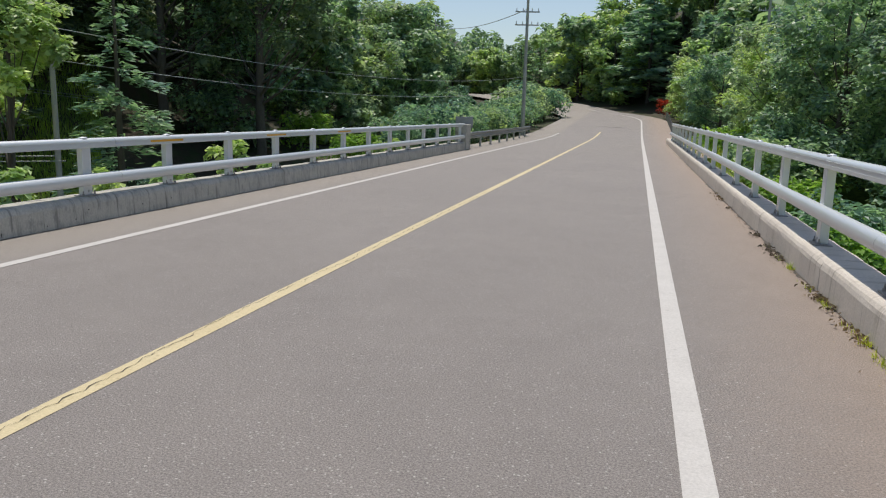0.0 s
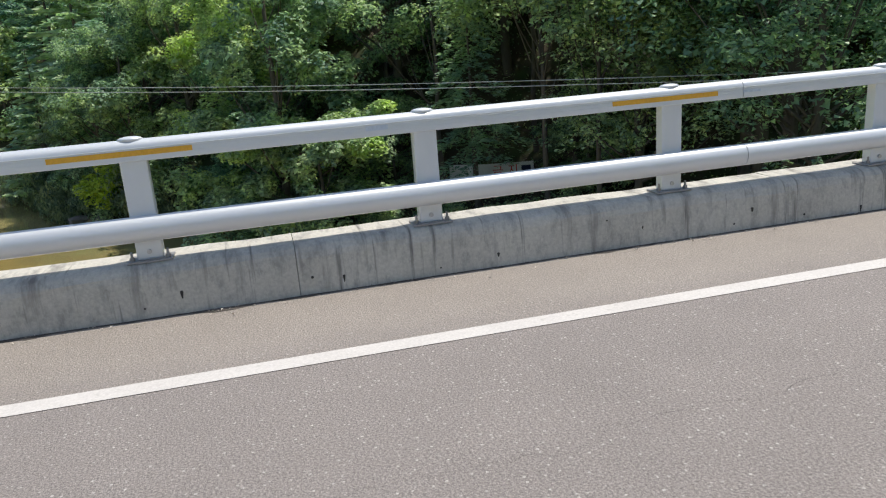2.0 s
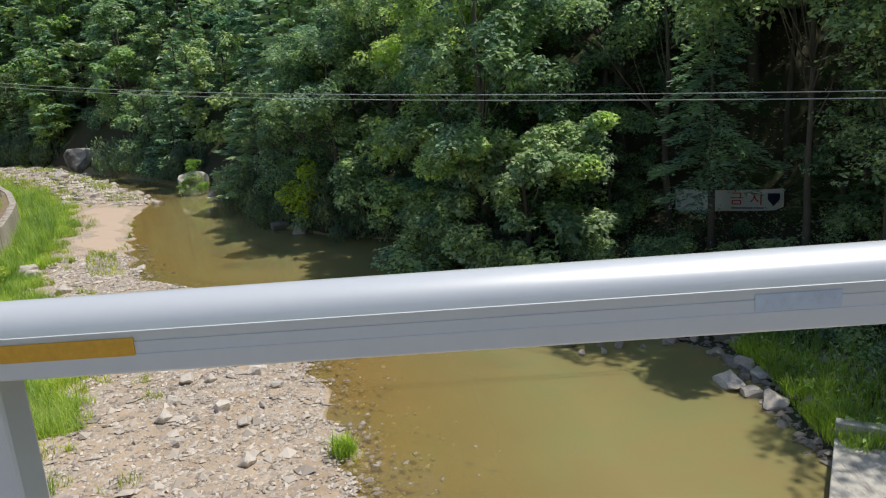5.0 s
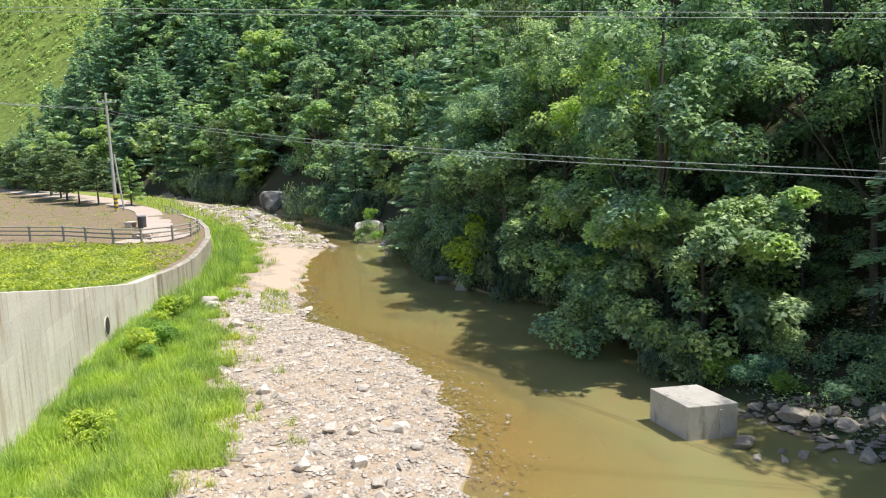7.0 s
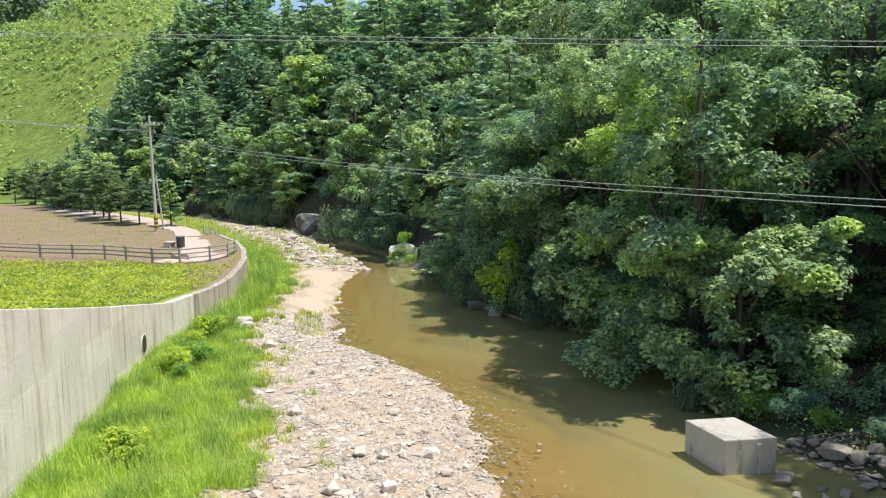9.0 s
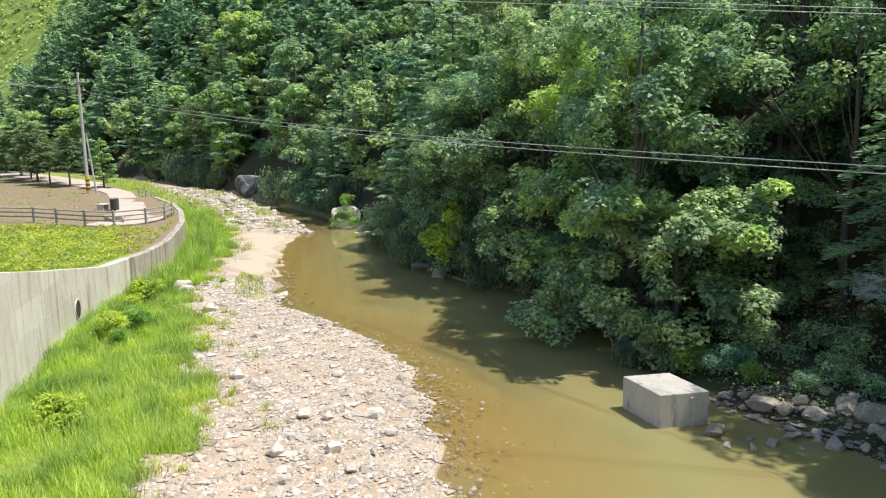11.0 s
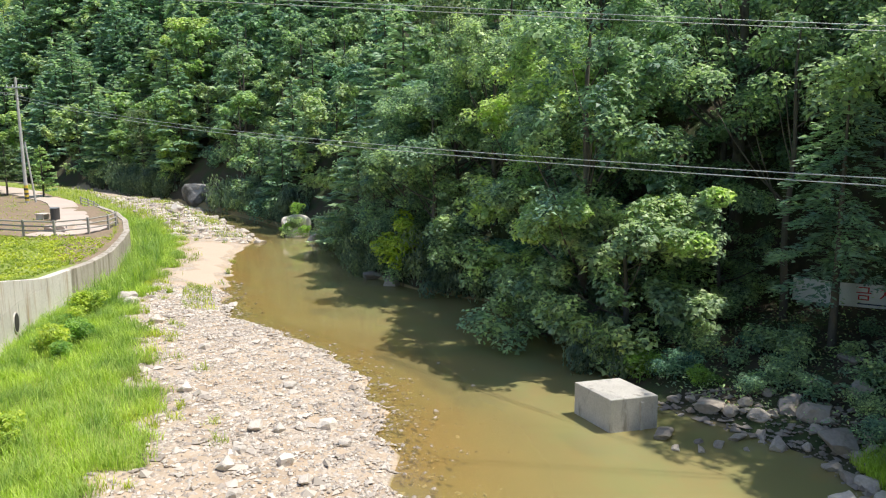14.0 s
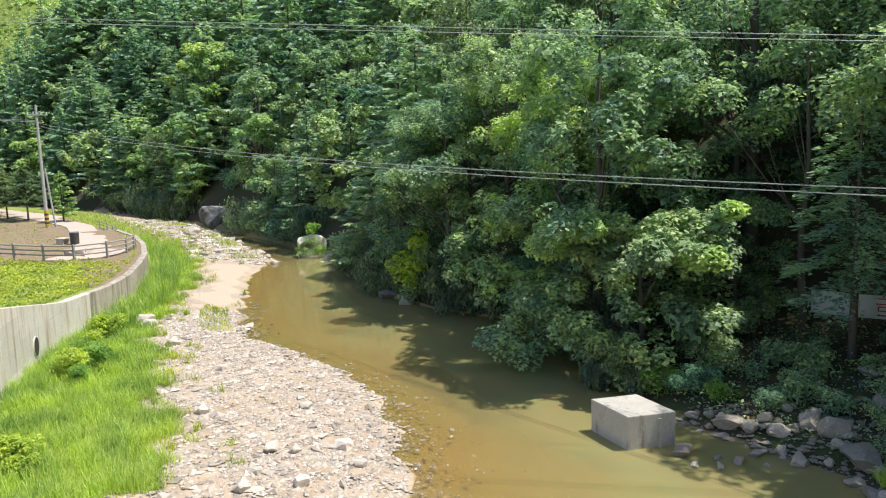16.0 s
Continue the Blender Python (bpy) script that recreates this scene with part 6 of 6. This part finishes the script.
# sunlit yellow-green crowns standing out from the conifers
for x, y, sc in ((-99.0, -50.4, 1.35), (-97.2, -47.6, 1.2), (-91.0, -48.6, 1.0), (-88.6, -46.4, 0.9), (-79.4, -34.6, 0.95), (-104.0, -60.5, 0.9), (-100.5, -62.0, 0.75), (-103.0, -88.5, 0.9), (-109.0, -94.0, 1.05), (-98.5, -86.5, 0.7), (-113.0, -88.0, 1.2)):
    put(FAR[2], x, y, sc, x, -0.3)

# tall conifers stepping down the spur beside the open hill
for row in range(3):
    for b in np.arange(45.4, 59.0, 0.9):
        bb, rr = radians(b + rt.uniform(-0.4, 0.4) + 0.28 * row), 156 + 11 * row + rt.uniform(-4, 4)
        hh = float(np.interp(b, [45.4, 47, 49, 51, 53, 55, 59], [9, 14, 18, 21, 24, 24.5, 23])) * rt.uniform(0.8, 1.08)
        put(DIST[2] if rt.random() < 0.85 else DIST[0], -7.2 - rr * math.sin(bb), -1.9 - rr * math.cos(bb), hh / 15.0, rt.uniform(0, 6.28), -0.5, tall=1.2)

# far woods as one mass of small crowns
rng = np.random.default_rng(77)
mass = []
tries = 0
while len(mass) < 420 and tries < 9000:
    tries += 1
    a_, r_ = rng.uniform(0, 2 * np.pi), rng.uniform(90, 430)
    x, y = -40 + r_ * np.cos(a_), r_ * np.sin(a_)
    yrx = float(np.interp(x, SX, SR))
    open_hill = math.hypot((x + 275) / 85, (y + 255) / 90) < 1.25 and y < yrx
    if y < yrx + 20 or open_hill or abs(x - float(road_x(np.array(y))) + 2.7) < 12 or x > 160:
        continue
    if -25 < np.degrees(np.arctan2(x, y)) < 4 and y < 230:
        continue
    if 25 < np.degrees(np.arctan2(-x - 7, -y - 2)) < 60:
        continue
    n = 90
    hgt, wid = rng.uniform(9, 14), rng.uniform(3.0, 4.6)
    d = unit(rng.normal(size=(n, 3)) + np.array((0, 0, 0.3)))
    p = d * np.array((wid, wid, hgt * 0.5)) * rng.uniform(0.7, 1.1, (n, 1)) + np.array((x, y, hz(x, y) + hgt * 0.5))
    mass.append(cards(p, d + UP * 0.6 + rng.normal(size=(n, 3)) * 0.4, 2.2, 1.5, rng))
tagged(new("far_woods", mesh_np("far_woods", *join(mass), LEAF_A)), "distant mixed woods covering the hills", "woods", kind="stuff")
mass, crest = [], []
for k in range(9880):
    x, y = -280 + rng.normal() * 70, -246 + rng.normal() * 75
    n = 7
    d = unit(rng.normal(size=(n, 3)) + np.array((0, 0, 0.5)))
    s = 0.3 + 1.3 * rng.random() ** 2
    mass.append(cards(d * s + np.array((x, y, hz(x, y) + s * 0.4)), d + UP * 0.6, 1.0, 0.7, rng))
for k in range(150):
    a_, b_ = rng.uniform(-120, 30), rng.uniform(6, 26)
    x, y = -274 - 0.76 * b_ - 0.65 * a_, -253 - 0.65 * b_ + 0.76 * a_
    n = 90
    d = unit(rng.normal(size=(n, 3)) + np.array((0, 0, 0.3)))
    crest.append(cards(d * np.array((3.5, 3.5, 7)) + np.array((x, y, hz(x, y) + 7)), d + UP * 0.6, 2.2, 1.4, rng))
tagged(new("crest_woods", mesh_np("crest_woods", *join(crest), LEAF_P)), "dark row of trees along the crest of the hill", "woods", kind="stuff")
tagged(new("hill_scrub", mesh_np("hill_scrub", *join(mass), LEAF_Y)), "low scrub dotted over the open green hill", "scrub", kind="stuff")


# ---- grasses ----
def blades(name, label, x, y, hgt, wid, seed, material, lean=0.35, z=None):
    rng = np.random.default_rng(seed)
    n = len(x)
    z = height(x, y) if z is None else np.full(n, z)
    h = hgt * rng.uniform(0.55, 1.2, n) * np.clip(1 + 0.5 * lumps(x, y, 2.1, seed) + 0.35 * lumps(x, y, 5.3, seed + 1), 0.4, 1.6)
    az = rng.uniform(0, 6.28, n)
    ln = lean * rng.uniform(0.2, 1.3, n) * h
    base = np.stack([x, y, z - 0.03], 1)
    sd = np.stack([-np.sin(az), np.cos(az), 0 * az], 1) * (wid * rng.uniform(0.7, 1.3, n))[:, None] / 2
    fw = np.stack([np.cos(az), np.sin(az), 0 * az], 1)
    mid = base + fw * (ln * 0.35)[:, None] + UP * (h * 0.62)[:, None]
    tip = base + fw * ln[:, None] + UP * h[:, None]
    v = np.stack([base - sd, base + sd, mid + sd * 0.8, tip, mid - sd * 0.8], 1).reshape(-1, 3)
    o = np.arange(n)[:, None] * 5
    tri = np.concatenate([o + np.array([[0, 1, 2]]), o + np.array([[0, 2, 4]]), o + np.array([[4, 2, 3]])], 0)
    return tagged(new(name, mesh_np(name, v, tri, material)), label, "grass", kind="stuff")


def band(n, x0, x1, lo, hi, seed, power=1.0):
    """Places between two of the bank's lines."""
    rng = np.random.default_rng(seed)
    x = x0 + (x1 - x0) * rng.random(n) ** power
    y = lo(x) + (hi(x) - lo(x)) * rng.random(n)
    keep = lumps(x, y, 1.4, 2) + rng.random(n) * 1.6 > 0.15
    return x[keep], y[keep]


def clumped(k, n, x0, x1, seed):
    """Small tufts scattered near the line between grass and gravel."""
    rng = np.random.default_rng(seed)
    cx = rng.uniform(x1, x0, k)
    cy = regions(cx, cx)[2] + rng.exponential(0.7, k)
    r = rng.uniform(0.05, 0.22, k)
    return (np.repeat(cx, n) + rng.normal(size=k * n) * np.repeat(r, n)), (np.repeat(cy, n) + rng.normal(size=k * n) * np.repeat(r, n))


lineV, lineB, lineG = (lambda x: np.interp(x, VX, VY)), (lambda x: np.interp(x, BX, BY)), (lambda x: np.interp(x, GX, GY))
blades("bank_grass", "tall bright green grass along the foot of the wall", *band(84000, -14, -64, lambda x: lineV(x) + 0.15, lambda x: regions(x, x)[2] + 0.2, 21, 1.3), 0.42, 0.016, 22, GRASS, 0.8)
blades("wall_foot_grass", "rank tall grass growing against the low wall", *band(9000, -35, -64, lambda x: lineV(x) + 0.2, lambda x: lineV(x) + 2.2, 47), 0.9, 0.028, 48, GRASS, 0.5)
blades("rank_grass", "dark rank grass against the foot of the high wall", *band(9000, -12, -36, lambda x: lineV(x) + 0.05, lambda x: lineV(x) + 1.1, 49), 0.5, 0.02, 50, GRASS, 0.6)
blades("wall_top_grass", "weeds hanging over the top of the wall", *band(5000, -17, -62, lambda x: lineV(x) - 1.1, lambda x: lineV(x) - 0.38, 57), 0.22, 0.025, 58, GRASS_F, 0.9)
blades("gravel_tufts", "sparse grass tufts at the gravel's edge", *clumped(110, 38, -18, -60, 23), 0.26, 0.02, 24, GRASS_F, 0.9)
blades("sandbar_tufts", "pale grass tufts on the sand bar", *band(900, -36.5, -41.5, lambda x: lineB(x) + 2.2, lambda x: lineG(x) - 0.6, 25), 0.24, 0.025, 26, GRASS_F, 0.8)
rng = np.random.default_rng(57)
tx_ = rng.uniform(-83, -57, 46)
ty_ = lineB(tx_) + (lineG(tx_) - lineB(tx_)) * rng.random(46)
blades("upstream_tufts", "pale green tufts among the upstream stones", np.repeat(tx_, 60) + rng.normal(size=2760) * 0.42, np.repeat(ty_, 60) + rng.normal(size=2760) * 0.42, 0.36, 0.035, 58, GRASS_F, 0.7)
gx_ = rng.uniform(-27.5, -16.5, 20000)
gy_ = 10.0 - 0.9 * (gx_ + 15) + rng.random(20000) * (6 - 0.4 * (gx_ + 15))
blades("glade_grass", "bright sunlit grass in the clearing behind the bridge", gx_, gy_, 0.38, 0.03, 60, GRASS, 0.6)
gx_ = rng.uniform(-24.8, -19.0, 7000)
blades("shore_grass", "bright sunlit grass beside the shaded rocks", gx_, np.interp(gx_, SX, SR) + 0.35 + rng.exponential(0.9, 7000), 0.40, 0.022, 62, GRASS, 0.7)
blades("upstream_bank_grass", "grass between the fence and the upstream rocks", *band(4500, -58, -96, lambda x: lineV(x) + 0.3, lambda x: lineB(x) + 0.8, 53), 0.42, 0.04, 54, GRASS_F, 0.7)
fx, fy = band(34000, -17, -47, lambda x: lineV(x) - 24, lambda x: lineV(x) - 0.45, 29)
rng = np.random.default_rng(30)
fz = height(fx, fy) + rng.random(len(fx)) * (0.16 + 0.16 * np.clip(lumps(fx, fy, 0.9, 3) + 0.6 * lumps(fx, fy, 2.6, 5), -0.6, 1))
tagged(new("field_weeds", mesh_np("field_weeds", *cards(np.stack([fx, fy, fz], 1), UP + rng.normal(size=(len(fx), 3)) * 0.55, 0.20, 0.12, rng), GRASS_F)), "low leafy yellow-green weeds carpeting the slope behind the wall", "weeds", kind="stuff")
blades("dry_grass", "sparse dry grass on the brown field", *band(9000, -46, -95, lambda x: lineV(x) - 34, lambda x: lineV(x) - 6, 31), 0.12, 0.06, 32, GRASS_F, 1.2)
rr_ = np.random.default_rng(33)
xg, yg2 = rr_.uniform(-14, -8.2, 6000), rr_.uniform(8, 34, 6000)
blades("verge_grass", "short green grass on the slope outside the railing", xg, yg2, 0.45, 0.035, 34, GRASS_F, 0.5)
cl = rr_.normal(size=(420, 2)) * 0.12 + np.array([-20.5, -4.85])
blades("river_tuft", "green grass tuft growing at the water's edge", cl[:, 0], cl[:, 1], 0.32, 0.02, 38, GRASS, 0.7)
xg, yg2 = rr_.uniform(2.6, 8, 7000), rr_.uniform(10, 60, 7000)
blades("verge_grass", "green grass on the slope below the bridge", xg, yg2, 0.5, 0.04, 36, GRASS_F, 0.5)
yy_ = rr_.choice([3.6, 4.4, 5.4, 6.2, 7.8], 260) + rr_.normal(size=260) * 0.12
xk_ = 1.94 + rr_.normal(size=260) * 0.02
blades("kerb_weeds", "small dry weeds rooted at the foot of the kerb", xk_, yy_, 0.07, 0.008, 40, GRASS_F, 0.8, 0.0)

# tufts and drifts of dead leaves and soil along the dusty kerb
ty_ = np.repeat(rr_.uniform(1.0, 16.0, 30), 15)
lx = RX - np.abs(rr_.normal(size=len(ty_))) * 0.07 - 0.01
tagged(new("kerb_leaf_drift", mesh_np("kerb_leaf_drift", *cards(np.stack([lx, ty_ + rr_.normal(size=len(ty_)) * 0.10, 0.012 + 0.03 * rr_.random(len(ty_))], 1), UP + rr_.normal(size=(len(ty_), 3)) * 0.7, 0.055, 0.03, rr_), SOIL_LEAF)), "drifts of dark dead leaves and soil at the kerb's foot", "litter", kind="stuff")
wy_ = np.repeat(np.array([2.9, 3.4, 4.1, 5.6, 7.2, 8.8]), 30)
blades("kerb_weeds", "yellow-green weed tufts rooted at the kerb's foot", RX - 0.02 - np.abs(rr_.normal(size=180)) * 0.03, wy_ + rr_.normal(size=180) * 0.06, 0.10, 0.010, 64, GRASS_F, 0.9, 0.0)

# crumbs, dry leaves and grit gathered at the foot of both kerbs
for nm, x0, s, lo, hi in (("kerb_litter", KX, 1, -6.0, 14.0), ("kerb_litter", RX, -1, -4.0, 18.0)):
    lx = x0 + s * rr_.exponential(0.07, 420)
    ly = rr_.uniform(lo, hi, 420)
    tagged(new(nm, mesh_np(nm, *cards(np.stack([lx, ly, np.full(420, 0.010)], 1), UP + rr_.normal(size=(420, 3)) * 0.35, 0.024, 0.013, rr_), PEBBLE_M if s > 0 else LITTER)), "dry leaf crumbs and grit along the kerb's foot", "litter", kind="stuff")
